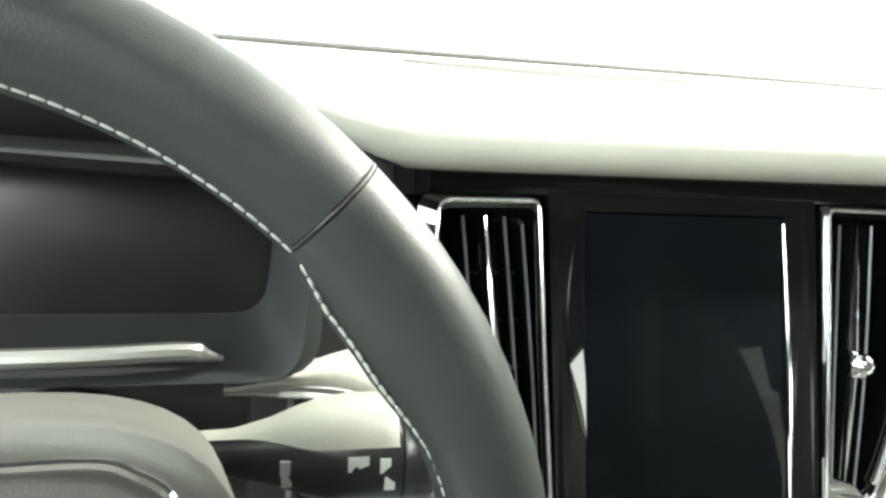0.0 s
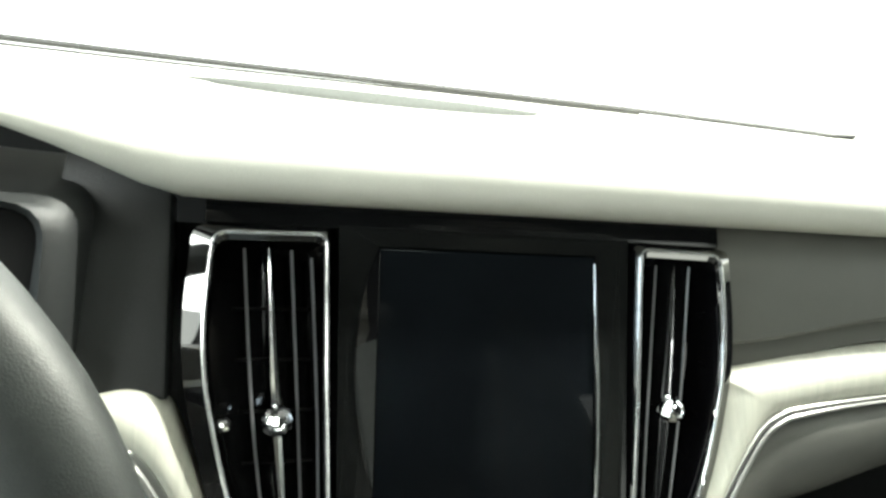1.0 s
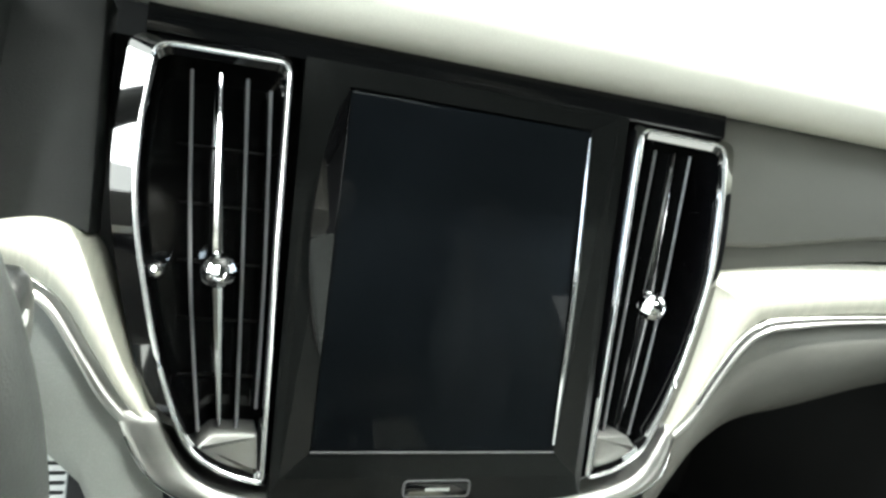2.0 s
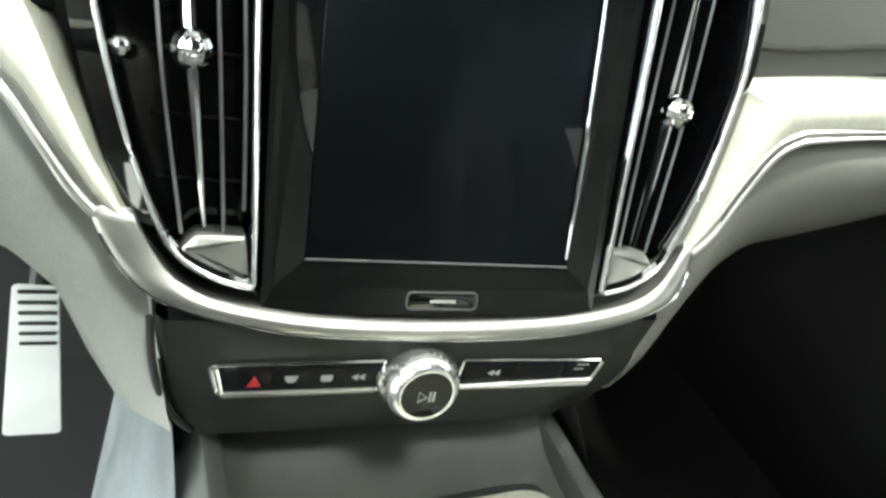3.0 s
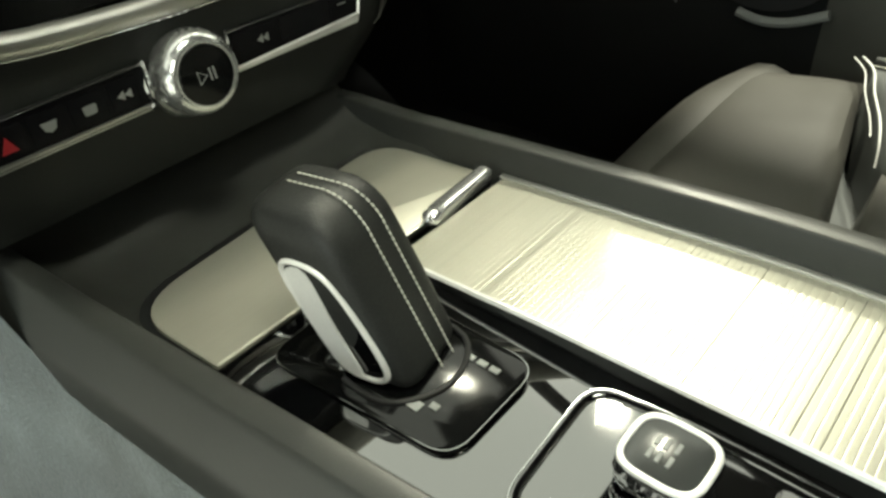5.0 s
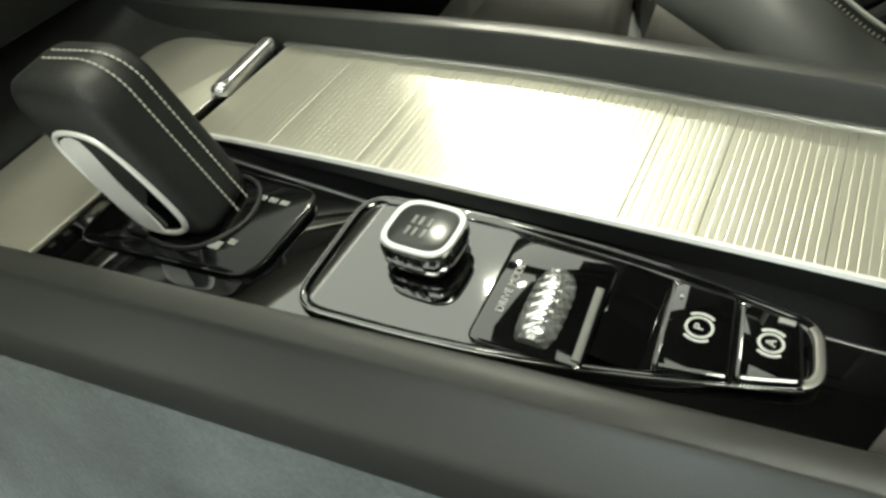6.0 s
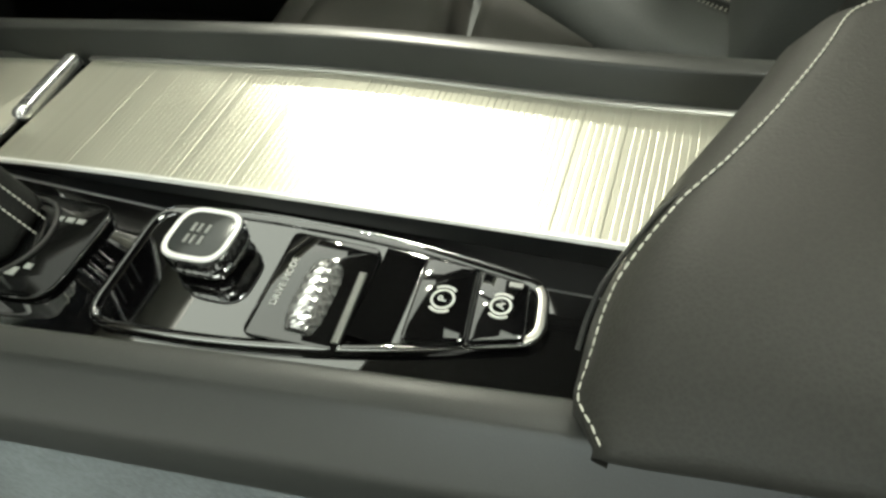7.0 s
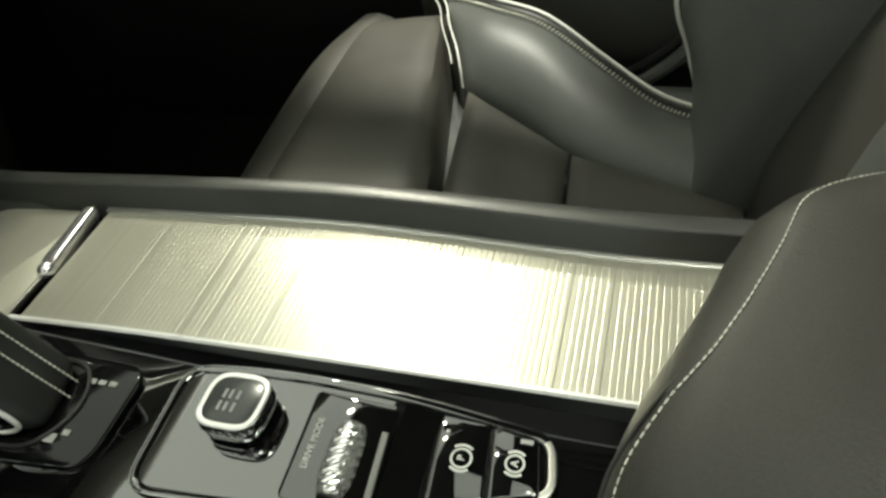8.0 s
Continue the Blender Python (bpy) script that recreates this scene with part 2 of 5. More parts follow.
def tube(pts, r, sides=8, closed=False, bm=None, flat=1.0, up=None):
    """A rod along pts; r: a radius or one for each point; flat: its height against its width."""
    pts = [Vector(p) for p in pts]
    rows = []
    k = len(pts)
    for i, p in enumerate(pts):
        t = (pts[(i + 1) % k] - pts[i - 1]) if closed or 0 < i < k - 1 else (pts[1] - pts[0] if i == 0 else pts[-1] - pts[-2])
        t.normalize()
        ref = Vector(up) if up else (Vector((0, 0, 1)) if abs(t.z) < 0.9 else Vector((0, 1, 0)))
        s = t.cross(ref).normalized()
        u = s.cross(t)
        ri = r[i] if isinstance(r, (list, tuple)) else r
        rows.append([p + s * ri * math.cos(a) + u * ri * flat * math.sin(a) for a in (2 * math.pi * j / sides for j in range(sides))])
    if closed:
        rows.append(rows[0])
    bm = loft(rows, closed=True, caps=not closed, bm=bm)
    if closed:
        bmesh.ops.remove_doubles(bm, verts=bm.verts, dist=1e-7)
    return bm


def stitches(pts, length, gap, r, mat, parent, up=None, name="stitching"):
    """A row of short threads along a path, one mesh."""
    pts = [Vector(p) for p in pts]
    bm = bmesh.new()
    run, nxt = 0.0, 0.0
    for a, b in zip(pts, pts[1:]):
        d = (b - a).length
        while nxt <= run + d and d > 0:
            t = (nxt - run) / d
            p = a.lerp(b, t)
            w = (b - a).normalized()
            tube([p - w * length / 2, p - w * length * 0.2 + Vector((0, 0, r * 0.3)), p + w * length * 0.2 + Vector((0, 0, r * 0.3)), p + w * length / 2],
                 [r * 0.6, r, r, r * 0.6], 5, bm=bm, up=up)
            nxt += length + gap
        run += d
    return part(name, bm, mat, parent)


def ball(c, r, bm=None, u=16, v=10, squash=(1, 1, 1)):
    bm = bm or bmesh.new()
    q = bmesh.ops.create_uvsphere(bm, u_segments=u, v_segments=v, radius=r)
    bmesh.ops.scale(bm, vec=squash, verts=q["verts"])
    bmesh.ops.translate(bm, vec=c, verts=q["verts"])
    return bm


def lathe(profile, m, seg=40, bm=None, ripple=0.0):
    """A turned body: profile of (radius, height) about m's z axis."""
    rows = []
    for r, h in profile:
        ring = []
        for j in range(seg):
            a, q = 2 * math.pi * j / seg, r * (1 - ripple * (j % 2))
            ring.append(m @ Vector((q * math.cos(a), q * math.sin(a), h)))
        rows.append(ring)
    return loft(rows, closed=True, caps=True, bm=bm)


def bars(name, spots, place, mat, parent, h, t=0.0004):
    """Flat printed marks: (a, b, width, height) each."""
    for a, b, w, hh in spots:
        bm = slab([(a - w / 2, b - hh / 2), (a + w / 2, b - hh / 2), (a + w / 2, b + hh / 2), (a - w / 2, b + hh / 2)], place, h, h + t)
        part(name, bm, mat, parent, smooth=False)


def lettering(text, size, m, mat, parent, name="lettering"):
    cu = bpy.data.curves.new(name, "FONT")
    cu.body, cu.size, cu.extrude, cu.align_x, cu.align_y = text, size, 0.0002, "CENTER", "CENTER"
    tmp = new(name, cu)
    dg = bpy.context.evaluated_depsgraph_get()
    me = bpy.data.meshes.new_from_object(tmp.evaluated_get(dg))
    bpy.data.objects.remove(tmp)
    me.transform(m)
    me.materials.clear()
    me.materials.append(mat)
    ob = new(name, me)
    if parent is not None:
        ob.parent = parent
        if parent.type == "EMPTY":
            ob.matrix_parent_inverse = Matrix.Translation(-parent.location)
    return ob


def step(a, b, x):
    t = min(1.0, max(0.0, (x - a) / (b - a)))
    return t * t * (3 - 2 * t)


def mirrored(pts):
    return [(-a, b) for a, b in reversed(pts)]


def setting(name, bm, mat, label, smooth=True):
    ob = part(name, bm, mat, None, label, smooth)
    return tagged(ob, label, kind="structure")


# ---- the shell of the car and the hall ----
setting("ground", box((0, 0, -0.32), (60, 60, 0.04)), HALLFLOOR, "pale polished showroom floor under the car", False)
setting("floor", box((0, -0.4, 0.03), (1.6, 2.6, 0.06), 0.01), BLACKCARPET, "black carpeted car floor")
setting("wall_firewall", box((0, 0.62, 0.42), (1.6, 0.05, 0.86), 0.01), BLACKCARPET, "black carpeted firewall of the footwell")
bm = bmesh.new()
for c, size in (((0, -0.12, 1.42), (1.40, 0.32, 0.04)), ((0, -1.195, 1.42), (1.40, 0.87, 0.04)), ((0.445, -0.52, 1.42), (0.51, 0.48, 0.04)), ((-0.435, -0.52, 1.42), (0.53, 0.48, 0.04))):
    box(c, size, bm=bm)
setting("ceiling", bm, HEADLINER, "black fabric roof lining with a glass roof opening", False)
for side, word in ((1, "right"), (-1, "left")):
    bm = tube(smooth_path([(side * 0.95, 0.64, 0.84), (side * 0.92, 0.42, 1.06), (side * 0.82, 0.06, 1.34), (side * 0.72, -0.4, 1.42), (side * 0.72, -1.6, 1.40)], 6), 0.04, 10)
    setting("trim_roof_" + word, bm, HEADLINER, "black windscreen pillar and roof edge trim")
    if side > 0:
        setting("trim_window_frame_right", box((0.765, -0.77, 1.375), (0.07, 1.60, 0.13), 0.02), HEADLINER, "black frame over the passenger window")
    bm = box((side * 0.77, -0.62, 1.06), (0.07, 0.14, 0.74), 0.02)
    setting("trim_pillar_" + word, bm, HEADLINER, "black door pillar trim")
setting("wall_rear", box((0, -1.62, 0.72), (1.72, 0.08, 1.44), 0.02), BLACKCARPET, "dark rear bulkhead behind the seats")
for side, word in ((1, "right"), (-1, "left")):
    setting("wall_rear_" + word, box((side * 0.80, -0.915 if side > 0 else -1.14, 1.14 if side > 0 else 0.44), (0.06, 1.35 if side > 0 else 0.90, 0.54 if side > 0 else 0.80), 0.02), HEADLINER, "dark rear cabin side")
    setting("wall_sill_" + word, box((side * 0.83, 0.05, 0.43 if side > 0 else 0.06), (0.06, 1.5, 0.86 if side > 0 else 0.16), 0.02), BLACKCARPET, "dark door shell" if side > 0 else "dark door sill under the open door")
    setting("wall_cowl_" + word, box((side * 0.80, 0.66, 0.43), (0.10, 0.14, 0.84), 0.02), BLACKCARPET, "dark footwell side")
GLASS = bpy.data.materials.new("clear_glass")
GLASS.use_nodes = True
gb = GLASS.node_tree.nodes["Principled BSDF"]
gb.inputs["Transmission Weight"].default_value, gb.inputs["Roughness"].default_value, gb.inputs["IOR"].default_value = 1.0, 0.0, 1.02
gb.inputs["Base Color"].default_value = (0.96, 0.99, 0.97, 1)
rows = []
for i in range(17):
    x = -0.78 + 1.56 * i / 16
    bow = 0.06 * (x / 0.78) ** 2
    rows.append([(x * (1 - 0.14 * k / 8), 0.66 - bow - 0.63 * k / 8, 0.885 + 0.56 * k / 8 - 0.035 * (k / 8) ** 2) for k in range(9)])
bm = loft(rows)
ws = setting("window_windscreen", bm, GLASS, "clear raked windscreen")
ws.visible_shadow = False
roof_pane = setting("window_roof", box((0.01, -0.52, 1.425), (0.38, 0.50, 0.006)), GLASS, "clear glass roof pane", False)
roof_pane.visible_shadow = False
seal = tube(smooth_path([(-0.80, 0.585, 0.892), (-0.4, 0.632, 0.8865), (0, 0.65, 0.8865), (0.4, 0.632, 0.8875), (0.70, 0.60, 0.8850), (0.79, 0.585, 0.8850), (0.88, 0.50, 0.8990), (0.94, 0.40, 0.915)], 8), 0.0042, 8)
setting("trim_windscreen_seal", seal, RUBBER, "thin black rubber seal along the windscreen base")

# ---- dashboard ----
dash = thing("dashboard", "dashboard with a pale soft top and dark centre fascia", "dashboard", (0, 0.3, 0.5))


def pad_rise(x):
    return 0.052 * step(-0.170, -0.285, x) * step(-0.62, -0.54, x)


rows = []
for i in range(79):
    x = -0.78 + 1.56 * i / 78
    r = pad_rise(x)
    back = 0.05 * (x / 0.78) ** 2
    prof = [(0.16, 0.812), (0.085, 0.8165), (0.0655, 0.8200), (0.052, 0.8255), (0.045, 0.835), (0.0445, 0.846), (0.052, 0.857), (0.068, 0.8655), (0.10, 0.8725), (0.17, 0.8785),
            (0.28, 0.881), (0.42, 0.882), (0.56, 0.880), (0.655, 0.876)]
    row = []
    for j, (y, z) in enumerate(prof):
        f = max(0.0, 1 - j / 8.0) if j > 1 else 1.0
        row.append((x, y - (back if y > 0.5 else 0) - r * 0.35 * f, z + r * f + 0.0012 * math.sin(x * 5)))
    rows.append(row)
part("upper_pad", loft(rows), PAD, dash, "pale soft-touch dashboard top with a rounded lip", angle=80)

# raised centre speaker mesh on the pad
rows = []
for i in range(13):
    q = i / 12 * 2 - 1
    hw = 0.062 * math.sqrt(max(0.0, 1 - q * q)) + 0.001
    row = []
    for k in range(9):
        y = 0.19 + hw * (k / 4 - 1)
        edge = 0.0012 if 0 < k < 8 else -0.002
        zz = 0.8725 + (y - 0.10) / 0.07 * 0.006 if y < 0.17 else 0.8785 + (y - 0.17) / 0.11 * 0.0025
        row.append((-0.055 + 0.135 * q, y, zz + edge + 0.0012 * math.sin((-0.055 + 0.135 * q) * 5)))
    rows.append(row)
bm = loft(rows)
part("speaker_grille", bm, SPEAKER, dash, "grey perforated speaker grille")
# thin seam across the pad before the windscreen
bm = tube([(-0.6 + 0.1 * i, 0.585 - 0.05 * ((-0.6 + 0.1 * i) / 0.78) ** 2, 0.8808 + 0.0012 * math.sin((-0.6 + 0.1 * i) * 5)) for i in range(11)], 0.0024, 6)
part("defroster_slot", bm, BLACKCARPET, dash, "black defroster slot")

# substructure behind the fascia, closes it to the rear
bm = slab([(-0.16, -0.02), (0.15, -0.02), (0.21, 0.05), (0.74, 0.075), (0.74, 0.20), (-0.205, 0.20), (-0.20, 0.05)], fas, -0.09, -0.066)
part("substructure", bm, DARK, dash)

# gloss black fascia, wider at the top
side_r = [(0.186, 0.2), (0.180, 0.150), (0.174, 0.107), (0.160, 0.055), (0.140, 0.004), (0.122, -0.016), (0.085, -0.027), (0.04, -0.031)]
outline = side_r + [(0.0, -0.032)] + mirrored(side_r)
part("fascia", slab(outline, fas, -0.052, -0.034), FASCIA, dash, "gloss black centre fascia")
# top strip under the pad and the strips outside of each vent
part("fascia_strip", slab([(-0.168, 0.197), (0.165, 0.197), (0.164, 0.222), (-0.168, 0.222)], fas, -0.05, 0.0004, 0.002), FASCIA, dash, "black strip under the dashboard lip")

# passenger side band and lower glove box
rows = []
for i in range(25):
    x = 0.168 + 0.60 * i / 24
    k = i / 24
    v0 = 0.118 + 0.02 * step(0.17, 0.35, x)
    row = [fas(x, v0 - 0.006, -0.05), fas(x, v0 - 0.003, -0.016), fas(x, v0 + 0.006, -0.015), fas(x, v0 + 0.0125, -0.013), fas(x, v0 + 0.0135, -0.006), fas(x, v0 + 0.016, -0.004), fas(x, 0.17, -0.004), fas(x, 0.21, -0.008), fas(x, 0.235, -0.02)]
    rows.append(row)
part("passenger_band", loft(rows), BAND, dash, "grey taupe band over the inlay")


def low_line(side):
    """The chrome line under the inlay, as it leaves the centre."""
    p = [(0.1500, 0.0115), (0.1635, 0.0235), (0.1790, 0.0470), (0.1965, 0.0700), (0.212, 0.0805), (0.235, 0.086), (0.32, 0.094), (0.50, 0.103), (0.74, 0.108)]
    q = [(0.1585, 0.0190), (0.1685, 0.0300), (0.180, 0.0470), (0.195, 0.069), (0.212, 0.079), (0.235, 0.083), (0.25, 0.084), (0.267, 0.085), (0.281, 0.085)]
    return p if side > 0 else [(-a, b) for a, b in q]


def top_line(side):
    p = [(0.1450, 0.0135), (0.1495, 0.026), (0.158, 0.045), (0.164, 0.068), (0.169, 0.105), (0.180, 0.114), (0.32, 0.131), (0.50, 0.139), (0.74, 0.143)]
    return p if side > 0 else [(-0.1440, 0.0150), (-0.1495, 0.026), (-0.159, 0.043), (-0.170, 0.068), (-0.183, 0.096), (-0.200, 0.106), (-0.222, 0.1030), (-0.25, 0.0935), (-0.281, 0.0870)]


for side in (1, -1):
    lo = smooth_path([(a, b, 0) for a, b in low_line(side)], 6)
    hi = smooth_path([(a, b, 0) for a, b in top_line(side)], 6)
    rows = []
    for a, b in zip(lo, hi):
        rows.append([fas(a.x, a.y, -0.05), fas(a.x, a.y, -0.004)] + [fas(a.x + (b.x - a.x) * t, a.y + (b.y - a.y) * t, -0.004 + 0.010 * math.sin(math.pi * min(1, t * 1.15)) ** 0.6) for t in (0.15, 0.3, 0.5, 0.7, 0.85)]
                    + [fas(b.x, b.y, -0.006), fas(b.x, b.y, -0.05)])
    part("inlay", loft(rows), CREAM, dash, "ribbed cream decor inlay", angle=60)
    rows = []
    for i, p in enumerate(lo):
        tq = (lo[min(i + 1, len(lo) - 1)] - lo[max(i - 1, 0)]).normalized()
        nq = Vector((-tq.y, tq.x, 0)) * side
        w = 0.0042 - 0.0018 * step(0.21, 0.30, abs(p.x)) + (0.0012 * step(0.182, 0.162, -p.x) if side < 0 else 0)
        rows.append([fas(p.x + nq.x * d * w, p.y + nq.y * d * w, h) for d, h in ((1.0, -0.012), (1.0, 0.0035), (0.75, 0.0045), (0.0, 0.0035), (-0.35, 0.0052), (-0.7, 0.0056), (-1.0, 0.0042), (-1.1, -0.012))])
    part("inlay_edge", loft(rows), SATIN, dash, "bright silver edge of the inlay", angle=30)
    if side > 0:
        part("edge_gap", tube([fas(p.x, p.y, 0.0036) for p in lo[8:]], 0.0008, 6), RUBBER, dash, "dark line in the inlay edge")
    # lower dash skin from the chrome line down and under
    rows = []
    for p in lo:
        if p.x < -0.232:
            continue
        d = abs(p.x) - (0.150 if side > 0 else 0.1585)
        g = step(0.0, 0.12, d)
        row = [fas(p.x, p.y, -0.01)]
        depth = 0.094 - 0.018 * step(0.02, 0.095, d) - 0.019 * step(0.09, 0.24, d)
        for k in range(1, 9):
            w = k / 8
            q = 0.5 * math.pi * max(0, w - 0.2) / 0.8
            if side > 0:
                row.append(fas(p.x - 0.027 * (1 - g) * w, p.y - depth * (min(w, 0.2) + 0.8 * math.sin(q)), -0.008 + 0.012 * g * min(1, w / 0.2) - (0.012 + 0.043 * g) * (1 - math.cos(q))))
            else:
                tx = float(np.interp(d, (0, 0.010, 0.022, 0.039, 0.056, 0.08), (-0.128, -0.150, -0.165, -0.178, -0.195, -0.225)))
                tv = float(np.interp(d, (0, 0.010, 0.022, 0.039, 0.056, 0.08), (-0.094, -0.078, -0.050, -0.020, -0.003, 0.012)))
                row.append(fas(p.x + 0.011 * (1 - g) * (1 - w) + (tx - p.x) * w, p.y + (tv - p.y) * w, -0.010 + 0.010 * g * math.sin(math.pi * 0.7 * w) - 0.03 * max(0, w - 0.6) ** 2))
        row.append(fas(p.x - 0.028 * (1 - g), p.y - depth, -0.16) if side > 0 else fas(tx, tv, -0.10))
        rows.append(row)
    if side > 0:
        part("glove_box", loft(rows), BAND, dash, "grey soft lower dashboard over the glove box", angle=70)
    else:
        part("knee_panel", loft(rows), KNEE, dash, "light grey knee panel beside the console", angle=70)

part("knee_filler", slab([(-0.74, -0.06), (-0.27, -0.06), (-0.27, 0.118), (-0.74, 0.118)], fas, -0.06, -0.035), DARK, dash, "charcoal panel behind the column")

seam = smooth_path([(-0.1385, -0.012, 0.594), (-0.1372, -0.0125, 0.570), (-0.1335, -0.011, 0.548), (-0.1270, -0.006, 0.527), (-0.1180, 0.002, 0.509)], 6)
part("panel_seam", tube(seam, 0.0019, 8), RUBBER, dash, "black seam beside the control panel")

# satin silver band that runs in a U below the screen
top_e = [(-0.1450, 0.0165), (-0.1385, 0.002), (-0.122, -0.0155), (-0.080, -0.0255), (-0.04, -0.029), (0, -0.030), (0.04, -0.0295), (0.081, -0.0265), (0.124, -0.0165), (0.139, -0.0005), (0.1455, 0.0140)]
bot_e = [(-0.1640, 0.0195), (-0.1555, 0.000), (-0.136, -0.0215), (-0.082, -0.0365), (-0.04, -0.040), (0, -0.0415), (0.04, -0.041), (0.083, -0.0385), (0.137, -0.0245), (0.1515, -0.0065), (0.1530, 0.0110)]


def eased(pts, n, passes=10):
    """A smooth curve through the points with even steps."""
    p = np.array([tuple(v) for v in smooth_path([(x, y, 0) for x, y in pts], 6)])
    way = np.concatenate(([0], np.cumsum(np.linalg.norm(np.diff(p, axis=0), axis=1))))
    p = np.stack([np.interp(np.linspace(0, way[-1], n), way, p[:, k]) for k in range(3)], axis=1)
    for _ in range(passes):
        p[1:-1] = p[1:-1] * 0.5 + (p[:-2] + p[2:]) * 0.25
    return [Vector(v) for v in p]


a_, b_ = eased(top_e, 90), eased(bot_e, 90)
rows = []
for i, (p, q) in enumerate(zip(a_, b_)):
    full = step(0, 22, i) * step(0, 22, 89 - i)
    dome = 0.0026 + 0.0028 * full
    rows.append([fas(p.x, p.y, -0.03), fas(p.x, p.y, 0.0034)] + [fas(p.x + (q.x - p.x) * t, p.y + (q.y - p.y) * t, 0.0034 + dome * (4 * t * (1 - t)) ** 0.8) for t in (0.04, 0.12, 0.24, 0.37, 0.5, 0.63, 0.76, 0.88, 0.96)] + [fas(q.x, q.y, 0.0034), fas(q.x, q.y, -0.03)])
# both ends run on under the inlay
rows = [[p + fas(-0.0016, 0.0034, -0.003) - fas(0, 0, 0) for p in rows[0]]] + rows + [[p + fas(0.0010, 0.0036, -0.003) - fas(0, 0, 0) for p in rows[-1]]]
part("silver_band", loft(rows), SATIN, dash, "curved satin silver trim band", angle=50)
part("band_edge", tube([fas(p.x, p.y + 0.0006, 0.0040) for p in b_[3:-3]], 0.0008, 6), CHROME, dash, "bright lower edge of the band")

# ---- touchscreen ----
scr = thing("touchscreen", "portrait touchscreen, switched off, in a gloss black bezel", "screen", fas(0, 0.09))
bm = slab(rounded([(-0.0705, 0.0), (0.0705, 0.0), (0.0705, 0.187), (-0.0705, 0.187)], 0.002), fas, -0.03, 0.0, 0.0006)
part("display", bm, SCREEN, scr, "dark switched-off display glass")
inner = [(-0.0712, -0.0008), (0.0712, -0.0008), (0.0712, 0.188), (-0.0712, 0.188)]
outer = [(-0.086, -0.0135), (0.086, -0.0135), (0.088, 0.197), (-0.088, 0.197)]
rim = [(-0.0905, -0.0275), (0.0905, -0.0275), (0.0945, 0.199), (-0.0945, 0.199)]
rows = []
for k in range(5):
    i = k % 4
    rows.append([fas(*inner[i], -0.02), fas(*inner[i], 0.0006), fas(*outer[i], 0.0034 if i < 2 else 0.0010), fas(*rim[i], 0.0030 if i < 2 else 0.0010), fas(*rim[i], -0.034)])
bm = loft(rows)
bmesh.ops.remove_doubles(bm, verts=bm.verts, dist=1e-6)
part("bezel", bm, BEZEL, scr, "sloping gloss black bezel", smooth=False)
part("display_edge", tube([fas(-0.0712, -0.0004, 0.0012), fas(0.0712, -0.0004, 0.0012)], 0.0006, 6), VANE, scr)
part("edge_strip", tube(smooth_path([fas(0.0708, 0.004, 0.001), fas(0.0722, 0.1, 0.001), fas(0.0702, 0.183, 0.001)], 6), [0.0006 + 0.0009 * math.sin(math.pi * i / 12) for i in range(13)], 6), CHROME, scr, "thin chrome strip along the glass")
# added leaf-shaped facet, outlined and tilted to give the bezel's reflection
rows = []
for i in range(25):
    q = i / 24
    v, w = 0.050 + 0.136 * q, 0.0003 + 0.0120 * math.sin(math.pi * q) ** 0.7
    rows.append([fas(-0.0709, v, -0.002), fas(-0.0711, v, 0.0012), fas(-0.0711 - w * 0.5, v, 0.0012 + w * 0.11), fas(-0.0711 - w, v, 0.0012 + w * 0.20), fas(-0.0716 - w, v, -0.002)])
part("bezel_reflection", loft(rows), GLOSS, scr, "gloss black facet shaped after the reflection beside the glass", angle=30)
home = part("home_button", slab(rounded([(-0.0185, -0.0235), (0.0185, -0.0235), (0.0185, -0.0160), (-0.0185, -0.0160)], 0.0025), fas, 0.002, 0.0045, 0.0006), GLOSS, scr, "gloss black home button")
ring = rounded([(-0.0192, -0.0242), (0.0192, -0.0242), (0.0192, -0.0153), (-0.0192, -0.0153)], 0.003)
part("button_ring", tube([fas(a, b, 0.0036) for a, b in ring], 0.0005, 6, closed=True), VANE, home, "thin silver ring")
bars("button_mark", [(0, -0.0197, 0.014, 0.0015)], fas, DIMGLYPH, home, 0.0046)


